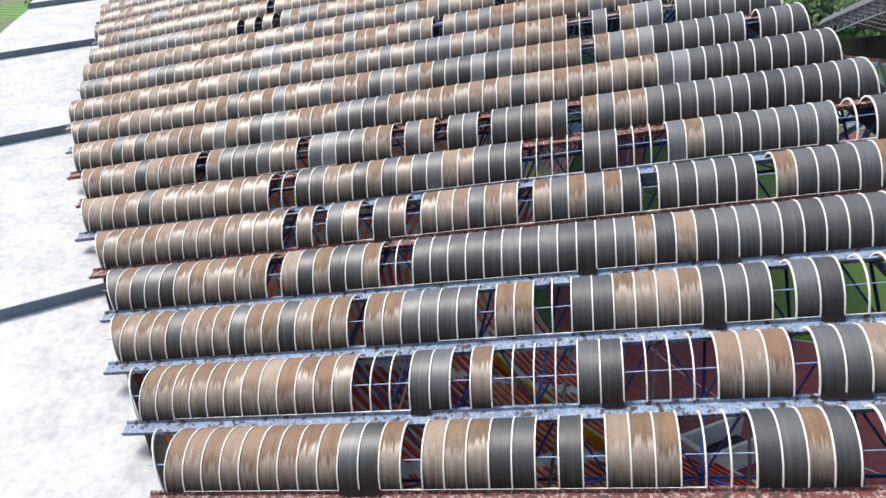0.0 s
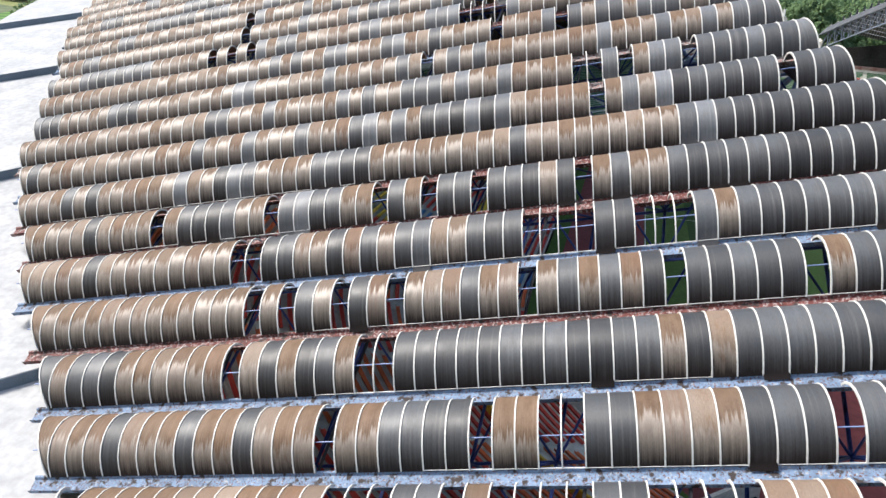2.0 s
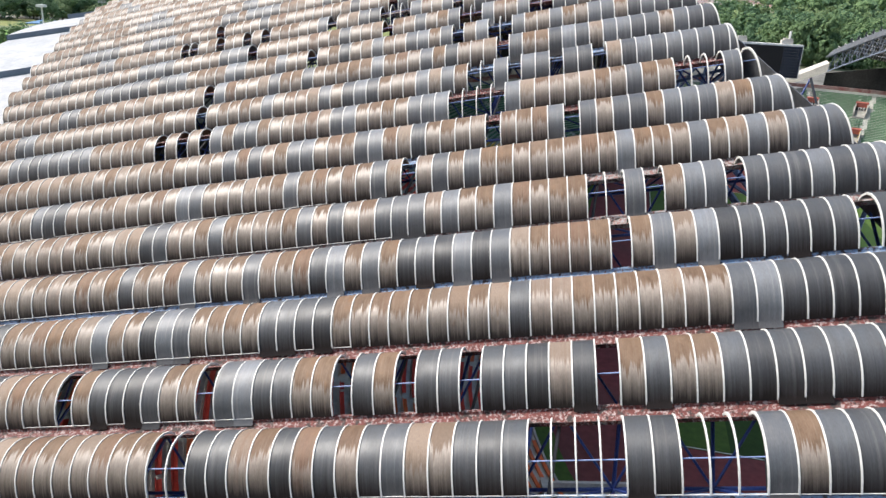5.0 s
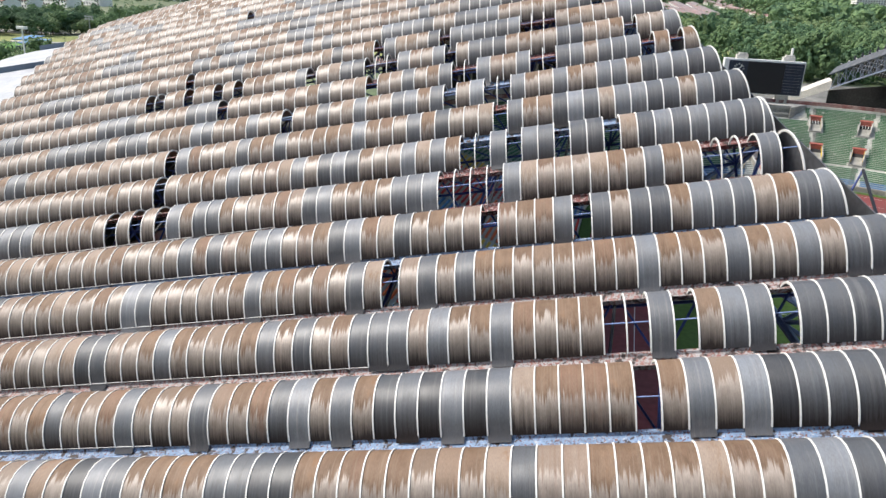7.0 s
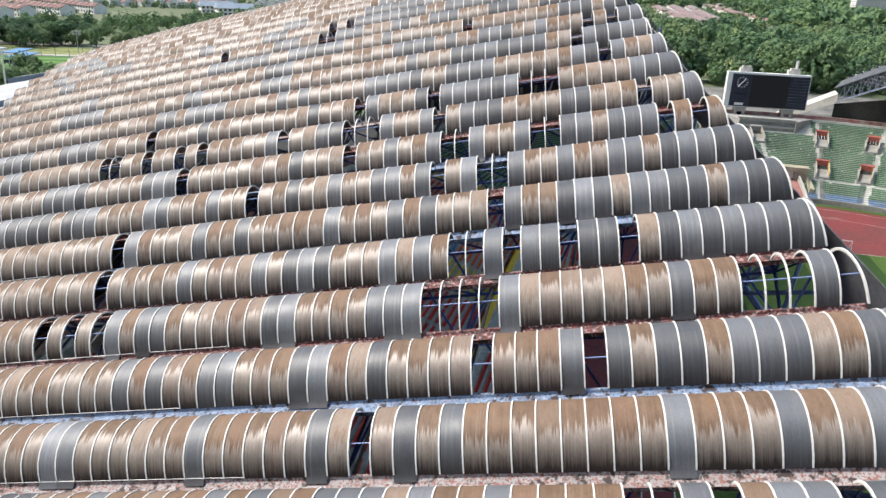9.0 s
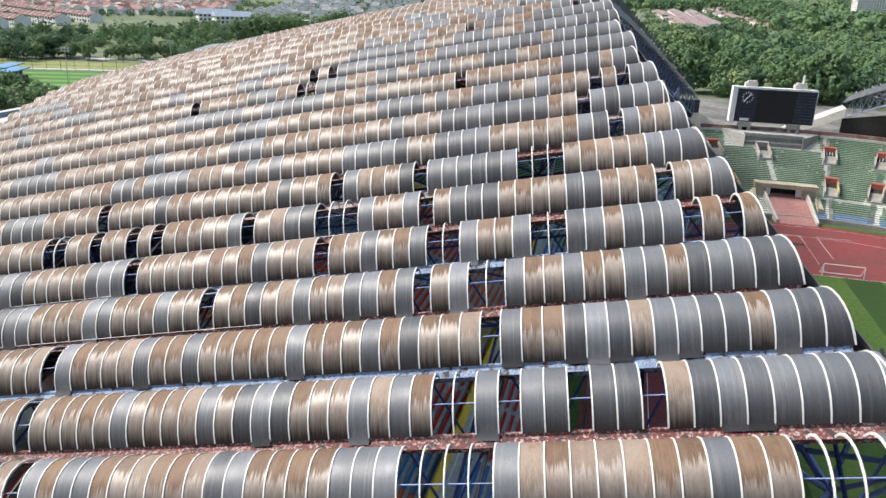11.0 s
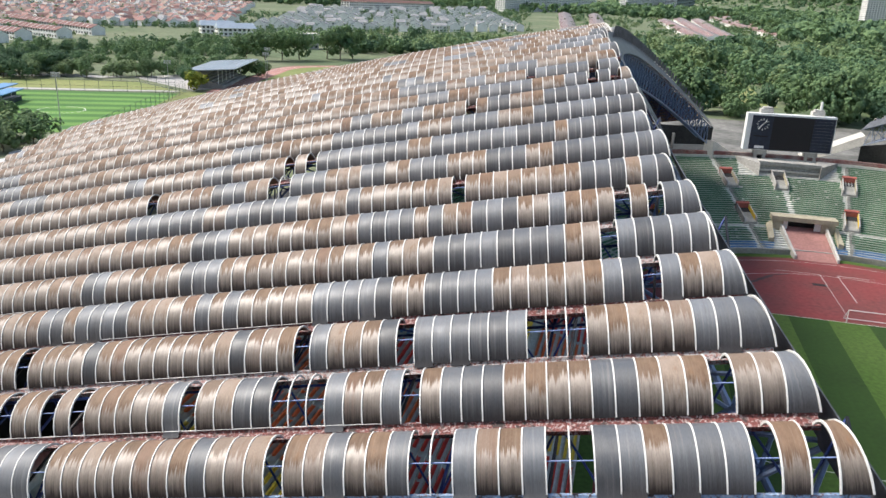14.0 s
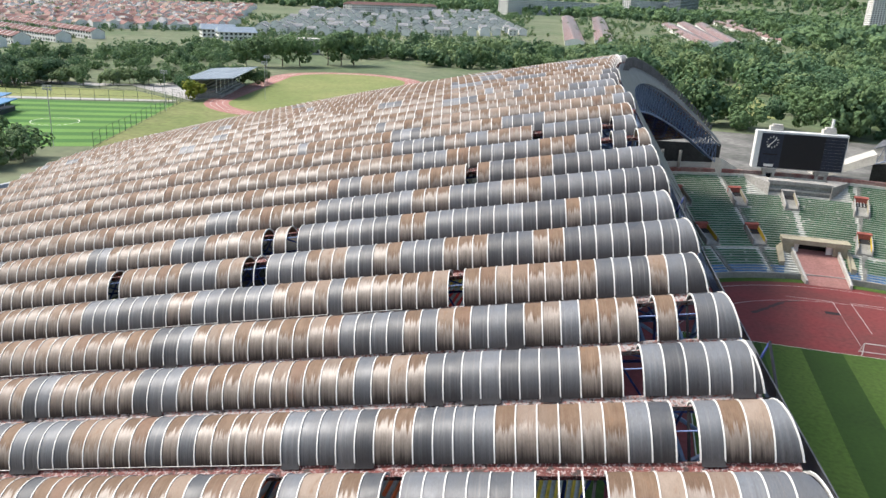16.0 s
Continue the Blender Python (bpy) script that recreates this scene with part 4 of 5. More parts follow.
# ---- scoreboard ----
def scoreboard():
    ob = thing("scoreboard", "large dark scoreboard with round clock on concrete piers", "scoreboard", (34.5, 262, 14))
    o, ux = Vector((23.4, 260.7, 17.4)), Vector((22.4, 2.2, 0)) / 22.4
    uy, uz = Vector((-0.098, 0.995, 0)), Vector((0, -0.02, 1))

    def blk(x0, x1, y0, y1, z0, z1, name, mat, label="", parent=ob):
        P = lambda x, y, z: o + ux * x + uy * y + uz * z
        return Shape().hexa([P(x0, y0, z0), P(x1, y0, z0), P(x1, y1, z0), P(x0, y1, z0)], [P(x0, y0, z1), P(x1, y0, z1), P(x1, y1, z1), P(x0, y1, z1)]).make(name, mat, parent, label)

    blk(0, 22.4, 0.2, 2.6, 0, 9.7, "case", PALE, "white metal case")
    blk(1.3, 6.6, 0.05, 0.2, 0.2, 9.2, "clock_panel", SCREEN_BLUE, "dark blue clock panel")
    blk(6.6, 16.9, 0.05, 0.2, 0.2, 9.2, "screen", SCREEN, "black screen")
    for i in range(5):
        for j in range(11):
            blk(16.95 + i * 1.05, 17.95 + i * 1.05, 0.05, 0.2, 0.22 + j * 0.82, 1.0 + j * 0.82, "display_tile", SCREEN_BLUE)
    for i in range(12):
        a = math.pi * i / 6
        x, z = 4.1 + 1.35 * math.sin(a), 6.9 + 1.35 * math.cos(a)
        dx, dz = 0.22 * math.sin(a), 0.22 * math.cos(a)
        P = lambda x, y, z: o + ux * x + uy * y + uz * z
        Shape().tube(P(x - dx, 0.0, z - dz), P(x + dx, 0.0, z + dz), 0.09, 6).make("hour_mark", PALE, ob)
    for x, z, r in ((4.95, 7.9, 0.11), (3.0, 5.6, 0.13)):
        P = lambda x, y, z: o + ux * x + uy * y + uz * z
        Shape().tube(P(4.1, -0.03, 6.9), P(x, -0.03, z), r, 6).make("clock_hand", PALE, ob)
    blk(2.8, 5.2, -0.02, 0.06, 0.5, 1.2, "sign_bar", PALE, "small pale panel of unreadable print")
    blk(2.2, 5.8, 0.0, 0.06, 3.6, 3.9, "slot", DARK)
    for x in (3.2, 16.2):
        blk(x, x + 0.7, 0.4, 2.4, -5, 0, "pier", PALE_CONCRETE)
        blk(x + 2.2, x + 2.9, 0.4, 2.4, -5, 0, "pier", PALE_CONCRETE)
        blk(x - 0.2, x + 3.1, 0.4, 2.4, -1.2, -0.02, "pier_cap", PALE_CONCRETE)
        # black panel paints the shade between the piers
        blk(x + 0.7, x + 2.2, 1.2, 1.4, -4.5, -1.6, "opening_shade", DARK)
    blk(0.6, 21.6, 2.0, 3.0, -4.2, -1.6, "back_wall", PALE_CONCRETE)
    for x in (3.4, 16.4):
        blk(x, x + 3.2, 1.6, 3.4, 9.5, 10.8, "roof_hut", PALE_CONCRETE)
        blk(x + 0.6, x + 3.0, 1.8, 3.2, 10.8, 11.3, "roof_hut_top", PALE_CONCRETE)
    P = o + ux * 18.6 + uy * 2.4 + uz * 11.2
    Shape().tube(P, P + Vector((0, 0, 2.2)), 0.35, 10).make("vent_pipe", PALE, ob)


SCREEN = material("matt_black_screen", (0.008, 0.008, 0.012), 0.6, var=0.2)
SCREEN_BLUE = material("dark_blue_display", (0.018, 0.026, 0.050), 0.5, var=0.3, scale=1.0, fine=5)
scoreboard()


# ---- concourse behind the covered stand, coloured as in roof shade ----
def concourse():
    n = 30
    # the lowest band is solid black, painted as the opening's shade
    for k, (r, z0, z1, mat, nm, lab) in enumerate(((91.0, 17.6, 24.0, CONCRETE_SHADE, "concourse_wall", "concrete backdrop wall behind the covered stand, roof shade painted in"), (90.6, 16.2, 17.6, PALE_CONCRETE, "concourse_beam", "pale concrete beam along the concourse"), (91.4, 13.0, 16.2, DARK, "concourse_shade_band", "black band for the shade of the concourse opening under the beam"))):
        v, f = [], []
        for i in range(n + 1):
            a = radians(105 + 75 * i / n)
            x, y = AXIS + r * math.cos(a), 174 + r * math.sin(a)
            zt = min(40.0, max(18.0, roof_z(x, y) + (1.4 if y > 225 else -1.6))) if z1 > 20 else z1
            for rr, z in ((r, z0), (r, zt), (r + 0.5, zt), (r + 0.5, z0)):
                v.append((AXIS + rr * math.cos(a), 174 + rr * math.sin(a), z))
        for i in range(n):
            f += [(4 * i + j, 4 * i + (j + 1) % 4, 4 * i + 4 + (j + 1) % 4, 4 * i + 4 + j) for j in range(4)]
        tagged(mesh_object(nm, v, f, mat), lab, "wall", kind="structure")
    for i in range(22):
        a = radians(112 + 3.2 * i)
        x, y = AXIS + 90.2 * math.cos(a), 174 + 90.2 * math.sin(a)
        top = min(roof_z(x, y) - 1.0, 34.0) if outer_edge(y) < x < inner_edge(y) else 22.0
        tagged(Shape().tube((x, y, 13.5), (x, y, top), 0.4, 8).make("column", CONCRETE), "round concrete column of the concourse", "column", "concourse columns")


def concourse_floor():
    v, f = [], []
    for i in range(25):
        a = radians(108 + 6.0 * i)
        cy = 174 if a < math.pi else 90
        for rr, z in ((90.0, 14.3), (113.0, 14.3), (113.0, 13.6), (90.0, 13.6)):
            v.append((AXIS + rr * math.cos(a), cy + rr * math.sin(a), z))
    for i in range(24):
        f += [(4 * i + j, 4 * i + (j + 1) % 4, 4 * i + 4 + (j + 1) % 4, 4 * i + 4 + j) for j in range(4)]
    tagged(mesh_object("concourse_floor", v, f, CONCRETE_SHADE), "concrete concourse floor behind the covered stand, roof shade painted in", "floor", kind="structure")


# near-black concrete: the shade under the roofs is put into the colour
CONCRETE_SHADE = material("shade_dark_concrete", (0.035, 0.034, 0.034), 0.9, var=0.35, scale=0.2, fine=2)
concourse()
concourse_floor()
v, f = [], []
for i in range(16):
    a = radians(80.5 - 3 * i)
    top = min(19.0 + 1.0 * i, 30.0)
    for rr, z in ((99, 13.0), (99, top), (99.6, top), (99.6, 13.0)):
        v.append((AXIS + rr * math.cos(a), 174 + rr * math.sin(a), z))
for i in range(15):
    f += [(4 * i + j, 4 * i + (j + 1) % 4, 4 * i + 4 + (j + 1) % 4, 4 * i + 4 + j) for j in range(4)]
tagged(mesh_object("concourse_wall", v, f, CONCRETE_SHADE), "concrete wall under the opposite roof, roof shade painted in", "wall", kind="structure")
tagged(Shape().hexa([(13.0, 260.5, 13.0), (16.0, 260, 13.0), (22.6, 271, 13.0), (20.0, 272.5, 13.0)], [(13.4, 260.2, 19.2), (15.4, 259.8, 19.2), (22.2, 270.4, 14.5), (20.4, 271.8, 14.5)]).make("arch_foot", PALE_CONCRETE), "pale sloping concrete foot of the roof arch", "buttress")
# concrete bay below the scoreboard
bay = thing("concrete_bay", "weathered concrete bay with beams below the scoreboard", "concrete wall", (35, 257, 12))
Shape().box((27.5, 256.6, 10.5), (42.5, 259.5, 15.0)).make("back_wall", CONCRETE, bay)
Shape().box((27.3, 256.0, 14.5), (42.7, 259.5, 15.4)).make("beam", CONCRETE, bay)
Shape().box((27.5, 256.2, 12.9), (42.5, 256.6, 13.3)).make("beam", PALE_CONCRETE, bay)
for x0, x1 in ((22.0, 27.5), (48.0, 42.5)):
    y0, y1 = 174 + math.sqrt(89.2 ** 2 - (x0 - AXIS) ** 2), 174 + math.sqrt(81.5 ** 2 - (x1 - AXIS) ** 2)
    w = Shape()
    w.add([(x0, y0, 11), (x1, y1, 11), (x1, 263, 11), (x0, y0, 15.3), (x1, y1, 15.0), (x1, 263, 15.3)], [(0, 1, 4, 3), (1, 2, 5, 4), (2, 0, 3, 5), (3, 4, 5)] if x0 < x1 else [(1, 0, 3, 4), (2, 1, 4, 5), (0, 2, 5, 3), (5, 4, 3)])
    w.make("wing_wall", CONCRETE, bay)


# ---- trees ----
def leaf_material(name, a, b):
    m = material(name, a, 0.7, var=0.3, scale=0.35, fine=2.5, second=b, bump=0, spec=0.2)
    n, l = m.node_tree.nodes, m.node_tree.links
    p = n["Principled BSDF"]
    old = p.inputs["Base Color"].links[0].from_socket
    geo, info = n.new("ShaderNodeNewGeometry"), n.new("ShaderNodeObjectInfo")
    add = n.new("ShaderNodeMath")
    l.new(geo.outputs["Random Per Island"], add.inputs[0])
    l.new(info.outputs["Random"], add.inputs[1])
    r = n.new("ShaderNodeMapRange")
    r.inputs["From Max"].default_value = 2.0
    r.inputs["To Min"].default_value, r.inputs["To Max"].default_value = 0.75, 1.40
    l.new(add.outputs[0], r.inputs["Value"])
    h = n.new("ShaderNodeHueSaturation")
    l.new(r.outputs["Result"], h.inputs["Value"])
    l.new(old, h.inputs["Color"])
    l.new(h.outputs["Color"], p.inputs["Base Color"])
    thin, both = n.new("ShaderNodeBsdfTranslucent"), n.new("ShaderNodeMixShader")
    both.inputs[0].default_value = 0.3
    l.new(h.outputs["Color"], thin.inputs["Color"])
    l.new(p.outputs[0], both.inputs[1])
    l.new(thin.outputs[0], both.inputs[2])
    l.new(both.outputs[0], n["Material Output"].inputs["Surface"])
    return m


LEAF = [leaf_material("dark_leaf", (0.102, 0.168, 0.088), (0.066, 0.124, 0.066)), leaf_material("mid_leaf", (0.142, 0.215, 0.095), (0.098, 0.165, 0.078)),
        leaf_material("pale_leaf", (0.178, 0.240, 0.110), (0.128, 0.185, 0.085)), leaf_material("yellow_leaf", (0.24, 0.25, 0.035), (0.12, 0.17, 0.03))]
BARK = material("grey_bark", (0.13, 0.10, 0.075), 0.95, var=0.3, scale=2, fine=10)


def crown_data(seed, height, spread, clumps, leaf):
    """Leaf clumps as small bent cards set in several uneven lobes."""
    rnd = random.Random(seed)
    v, f = [], []
    lobes = [(rnd.uniform(-0.5, 0.5) * spread, rnd.uniform(-0.5, 0.5) * spread, height * rnd.uniform(0.32, 0.86), spread * rnd.uniform(0.28, 0.48)) for _ in range(7)]
    lobes.append((0, 0, height * 0.7, spread * 0.5))
    for i in range(clumps):
        x, y, z, r = lobes[i % len(lobes)]
        d = Vector((rnd.gauss(0, 1), rnd.gauss(0, 1), rnd.gauss(0, 0.8))).normalized() * r * rnd.uniform(0.72, 1.04)
        c = Vector((x, y, z)) + d * (1 if d.z > 0 else 0.8)
        n = (d.normalized() + Vector((rnd.uniform(-0.5, 0.5), rnd.uniform(-0.5, 0.5), rnd.uniform(-0.2, 0.6)))).normalized()
        a = n.orthogonal().normalized()
        a.rotate(Matrix.Rotation(rnd.uniform(0, 6.28), 3, n))
        b = n.cross(a)
        s = leaf * rnd.uniform(0.6, 1.3)
        k = len(v)
        v += [c + a * s + n * -0.2 * s, c + b * s * 0.8, c - a * s * 0.9 + n * -0.25 * s, c - b * s * 0.85 + n * 0.1 * s, c + n * 0.3 * s]
        f += [(k, k + 1, k + 4), (k + 1, k + 2, k + 4), (k + 2, k + 3, k + 4), (k + 3, k, k + 4)]
    return [tuple(p) for p in v], f


def trunk_shape(seed, height, spread):
    rnd = random.Random(seed)
    sh, r = Shape(), height * 0.022
    pts = [Vector((0, 0, -0.3))]
    for i in range(1, 4):
        pts.append(Vector((rnd.uniform(-0.3, 0.3), rnd.uniform(-0.3, 0.3), height * 0.2 * i)))

    def limb(a, b, ra, rb):
        d = (b - a).normalized()
        x = d.orthogonal().normalized()
        y = d.cross(x)
        ring = [(math.cos(6.2832 * i / 6), math.sin(6.2832 * i / 6)) for i in range(6)]
        sh.add([a + (x * c + y * s) * ra for c, s in ring] + [b + (x * c + y * s) * rb for c, s in ring], [(i, (i + 1) % 6, (i + 1) % 6 + 6, i + 6) for i in range(6)])

    for i in range(3):
        limb(pts[i], pts[i + 1], r * (1 - 0.2 * i), r * (0.8 - 0.2 * i))
    for i in range(6):
        a = rnd.uniform(0, 6.28)
        s = pts[1].lerp(pts[3], rnd.random())
        limb(s, s + Vector((math.cos(a) * spread * 0.45, math.sin(a) * spread * 0.45, height * 0.22)), r * 0.45, r * 0.15)
    return sh


TREES = []
for i, (h, sp, mat) in enumerate(((9, 5.5, 0), (8, 6.5, 1), (7, 5.0, 2), (10, 6.5, 1), (5.5, 4.5, 3), (8.5, 6, 0))):
    ob = thing("tree", ("dark green leafy tree", "mid green leafy broad tree", "pale green small leafy tree", "tall mid green leafy tree", "yellow-green flowering round tree", "dark green bushy tree")[i] + " by the grounds", "tree", (0, 0, 0), "trees round the grounds")
    trunk_shape(i, h, sp).make("trunk", BARK, ob)
    v, f = crown_data(i, h, sp, 520, 0.55)
    mesh_object("crown", v, f, LEAF[mat], ob)
    TREES.append(ob)
used_trees = set()


def plant(kind, x, y, s=1.0, turn=0.0):
    m = Matrix.LocRotScale((x, y, terrain(x, y) - 0.1), Euler((0, 0, turn)), None)
    ob = TREES[kind]
    if kind in used_trees:
        ob = copy_thing(ob, m)
    else:
        used_trees.add(kind)
        ob.matrix_basis = m
    ob.scale = (s, s, s)


rt = random.Random(11)
for x, y, s in ((-152, 194, 1.05), (-156, 201, 1.1), (-150, 205, 0.95), (-160, 196, 1.1), (-147, 199, 0.9), (-162, 206, 1.0), (-154, 188, 1.0), (-148, 190, 0.9), (-165, 192, 1.1)):
    plant(rt.choice((1, 1, 3, 2)), x, y, s, rt.uniform(0, 6))
plant(4, -171.5, 313.5, 1.25, 1.0)
plant(0, -176, 315.5, 1.0, 2.0)
for i in range(46):
    q = i / 46
    plant(rt.choice((2, 2, 1, 2, 3)), -262 + 90 * q + rt.uniform(-6, 6), 305 + 70 * q + rt.uniform(-5, 16), rt.uniform(0.7, 1.1), rt.uniform(0, 6))
for i in range(24):
    plant(rt.choice((0, 5)), -285 + 40 * rt.random(), 300 + i * 1.6 + rt.uniform(-3, 3), rt.uniform(0.9, 1.2), rt.uniform(0, 6))
for x, y, s in ((-212, 455, 2.0), (-205, 462, 2.1), (-198, 470, 1.9), (-188, 488, 2.2), (-181, 492, 2.1), (-176, 500, 2.0), (-220, 448, 1.7)):
    plant(rt.choice((0, 1, 3)), x, y, s, rt.uniform(0, 6))
for k, ob in enumerate(TREES):
    if k not in used_trees:
        plant(k, -230, 340 + 8 * k)


def woodland(name, label, spots, clumps, leaf, seed, size=1.0):
    """Trees past counting: trunks left out of sight in the mass, crowns of leaf clumps at uneven heights."""
    rnd = random.Random(seed)
    kinds = [[np.array(v), np.array(f)] for v, f in (crown_data(100 + seed * 7 + i, rnd.uniform(9, 15), rnd.uniform(6, 9.5), clumps, leaf) for i in range(7))]
    for m in range(3):
        vs, fs, k = [], [], 0
        for i, (x, y) in enumerate(spots):
            if i % 3 != m:
                continue
            v, f = kinds[(i * 5 + i // 7) % 7]
            a, s = rnd.uniform(0, 6.28), rnd.uniform(0.7, 1.25) * size
            c, q = math.cos(a) * s, math.sin(a) * s
            w = np.stack([v[:, 0] * c - v[:, 1] * q + x, v[:, 0] * q + v[:, 1] * c + y, v[:, 2] * s * rnd.uniform(0.85, 1.15) + terrain(x, y) - 2.0], 1)
            vs.append(w)
            fs.append(f + k)
            k += len(v)
        if vs:
            me = bpy.data.meshes.new(name)
            v, f = np.concatenate(vs), np.concatenate(fs)
            me.from_pydata(v.tolist(), [], f.tolist())
            me.materials.append(LEAF[(0, 1, 1 if seed % 2 else 2)[m]])
            tagged(new(name, me), label, "woodland", kind="stuff")


def scatter(n, quad, seed, holes=()):
    """Spots inside a four-cornered patch of ground."""
    rnd = random.Random(seed)
    out = []
    a, b, c, d = [Vector(p) for p in quad]
    while len(out) < n:
        s, t = rnd.random(), rnd.random()
        p = a.lerp(b, s).lerp(d.lerp(c, s), t)
        if all(not (x0 < p.x < x1 and y0 < p.y < y1) for x0, y0, x1, y1 in holes):
            out.append((p.x, p.y))
    return out


spots = scatter(900, ((-20, 355), (330, 330), (430, 620), (-60, 640)), 1, ((-4, 388, 56, 545),)) + scatter(620, ((-60, 640), (430, 620), (520, 930), (-10, 800)), 2)
woodland("right_woodland", "dense mixed green woodland behind the stadium", [p for p in spots if p[1] < 480], 430, 0.72, 1, 1.3)
woodland("right_woodland", "dense mixed green woodland behind the stadium", [p for p in spots if p[1] >= 480], 130, 1.25, 8, 1.2)
spots = scatter(260, ((-205, 530), (-20, 650), (-20, 720), (-205, 600)), 3) + scatter(170, ((-140, 520), (-15, 560), (-15, 640), (-150, 600)), 4)
woodland("middle_woodland", "belt of dark green trees beyond the sports field", spots, 95, 1.35, 2, 0.9)
spots = scatter(190, ((-330, 400), (-225, 480), (-250, 640), (-430, 480)), 5, ((-420, 430, -330, 560),)) + scatter(90, ((-300, 330), (-225, 420), (-240, 500), (-340, 410)), 6)
woodland("left_woodland", "green trees between playing fields and houses", spots, 90, 1.1, 3, 0.66)
spots = scatter(330, ((-330, 640), (-120, 720), (-120, 850), (-420, 760)), 7) + scatter(420, ((-640, 560), (-400, 800), (-450, 1000), (-800, 760)), 8) + scatter(160, ((-470, 480), (-400, 560), (-520, 620), (-560, 560)), 12)
spots += scatter(1000, ((-500, 545), (-395, 690), (-600, 1190), (-760, 860)), 17) + scatter(420, ((-350, 690), (-110, 960), (-230, 1450), (-470, 1160)), 18) + scatter(90, ((-440, 450), (-380, 500), (-470, 600), (-520, 570)), 19)
woodland("suburb_trees", "scattered green trees among suburban houses", spots, 30, 1.5, 4, 0.58)
spots = scatter(1300, ((-1500, 1150), (-480, 1330), (-300, 2050), (-1500, 2000)), 9) + scatter(2300, ((-420, 1560), (700, 1500), (900, 2700), (-700, 2700)), 10) + scatter(1500, ((150, 950), (760, 900), (900, 1500), (150, 1500)), 13)
woodland("far_woodland", "distant dark green wooded hills", spots, 26, 3.0, 5, 1.25)
spots = scatter(150, ((-60, 860), (60, 900), (20, 1500), (-160, 1450)), 14) + scatter(260, ((-420, 1000), (-150, 1050), (-200, 1500), (-420, 1350)), 15) + scatter(200, ((100, 930), (230, 1000), (230, 1500), (80, 1500)), 16)
woodland("street_trees", "green street trees between terraces", spots, 40, 1.5, 6, 0.7)


# ---- playing fields outside ----
TURF_A = material("bright_turf", (0.115, 0.235, 0.045), 0.95, var=0.12, scale=0.05, fine=1.0)
TURF_B = material("dark_turf", (0.045, 0.135, 0.024), 0.95, var=0.12, scale=0.05, fine=1.0)
ROUGH = material("dry_grass", (0.20, 0.215, 0.075), 0.95, var=0.25, scale=0.04, fine=0.5, second=(0.15, 0.185, 0.055))
PAVING = material("pale_paving", (0.36, 0.35, 0.335), 0.9, var=0.15, scale=0.06, fine=0.6)
VERGE = material("rough_verge_grass", (0.135, 0.165, 0.050), 0.95, var=0.3, scale=0.05, fine=0.6, second=(0.19, 0.195, 0.075))
FORECOURT = material("stained_forecourt_concrete", (0.185, 0.18, 0.165), 0.9, var=0.4, scale=0.07, fine=0.5, second=(0.095, 0.095, 0.085))
OUTER_TRACK = material("pink_red_track", (0.36, 0.175, 0.15), 0.9, var=0.15, scale=0.05, fine=0.8)
BLUE_ROOF = material("blue_grey_metal_roof", (0.30, 0.36, 0.42), 0.4, 0.3, var=0.15, scale=0.2, fine=2)


def patch(name, ring, mat, label, category, lift=0.03):
    return tagged(Shape().slab([(x, y, 14 + lift) for x, y in ring], 0.1).make(name, mat), label, category, kind="structure")


a, b, c, d = Vector((-146, 222)), Vector((-200, 192)), Vector((-236, 276)), Vector((-172, 302))
for i in range(16):
    s, t = i / 16, (i + 1) / 16
    p, q, r, u = a.lerp(d, s), b.lerp(c, s), b.lerp(c, t), a.lerp(d, t)
    patch("turf_strip", [tuple(p), tuple(u), tuple(r), tuple(q)], (TURF_A, TURF_B)[i % 2], "mown strip of the outer playing field", "playing field", 0.05)
ring = [(-180 + 7.0 * math.cos(i * 0.2618), 249 + 7.0 * math.sin(i * 0.2618)) for i in range(24)]
inner = [(-180 + 6.8 * math.cos(i * 0.2618), 249 + 6.8 * math.sin(i * 0.2618)) for i in range(24)]
tagged(mesh_object("centre_circle", [(x, y, 14.07) for x, y in ring + inner], [(i, (i + 1) % 24, (i + 1) % 24 + 24, i + 24) for i in range(24)], LINE), "white centre circle on the turf", "line", kind="structure")
patch("dry_field", [(-174, 308), (-205, 325), (-290, 300), (-245, 275)], ROUGH, "dry grass training field", "field", 0.02)
patch("access_road", [(-236, 278), (-176, 306), (-176, 310), (-240, 282)], PAVING, "pale access road beside the turf", "road", 0.06)
patch("paved_yard", [(-172, 312), (-168, 330), (-206, 362), (-218, 340)], PAVING, "pale paved yard by the small grandstand", "yard", 0.04)
patch("far_road", [(-225, 330), (-215, 342), (-300, 318), (-310, 300)], PAVING, "pale road along the tree line", "road", 0.03)
patch("stadium_plaza", [(-10, 272), (90, 272), (100, 345), (-20, 345)], FORECOURT, "stained grey concrete forecourt behind the stadium", "plaza", 0.04)
patch("grass_verge", [(-128, 215), (-100, 300), (-118, 345), (-174, 306), (-146, 222)], VERGE, "yellow-green rough grass beside the outer track", "grass", 0.015)
patch("clearing", [(0, 392), (54, 396), (52, 542), (0, 538)], ROUGH, "dry grass clearing in the woodland", "field", 0.05)


def oval(cx, cy, ang, half, r, n=18):
    ux, uy = math.cos(ang), math.sin(ang)
    out = []
    for sgn in (1, -1):
        for i in range(n + 1):
            t = -math.pi / 2 + math.pi * i / n
            px, py = half + r * math.cos(t), r * math.sin(t)
            px, py = px * sgn, py * sgn
            out.append((cx + px * ux - py * uy, cy + px * uy + py * ux))
    return out


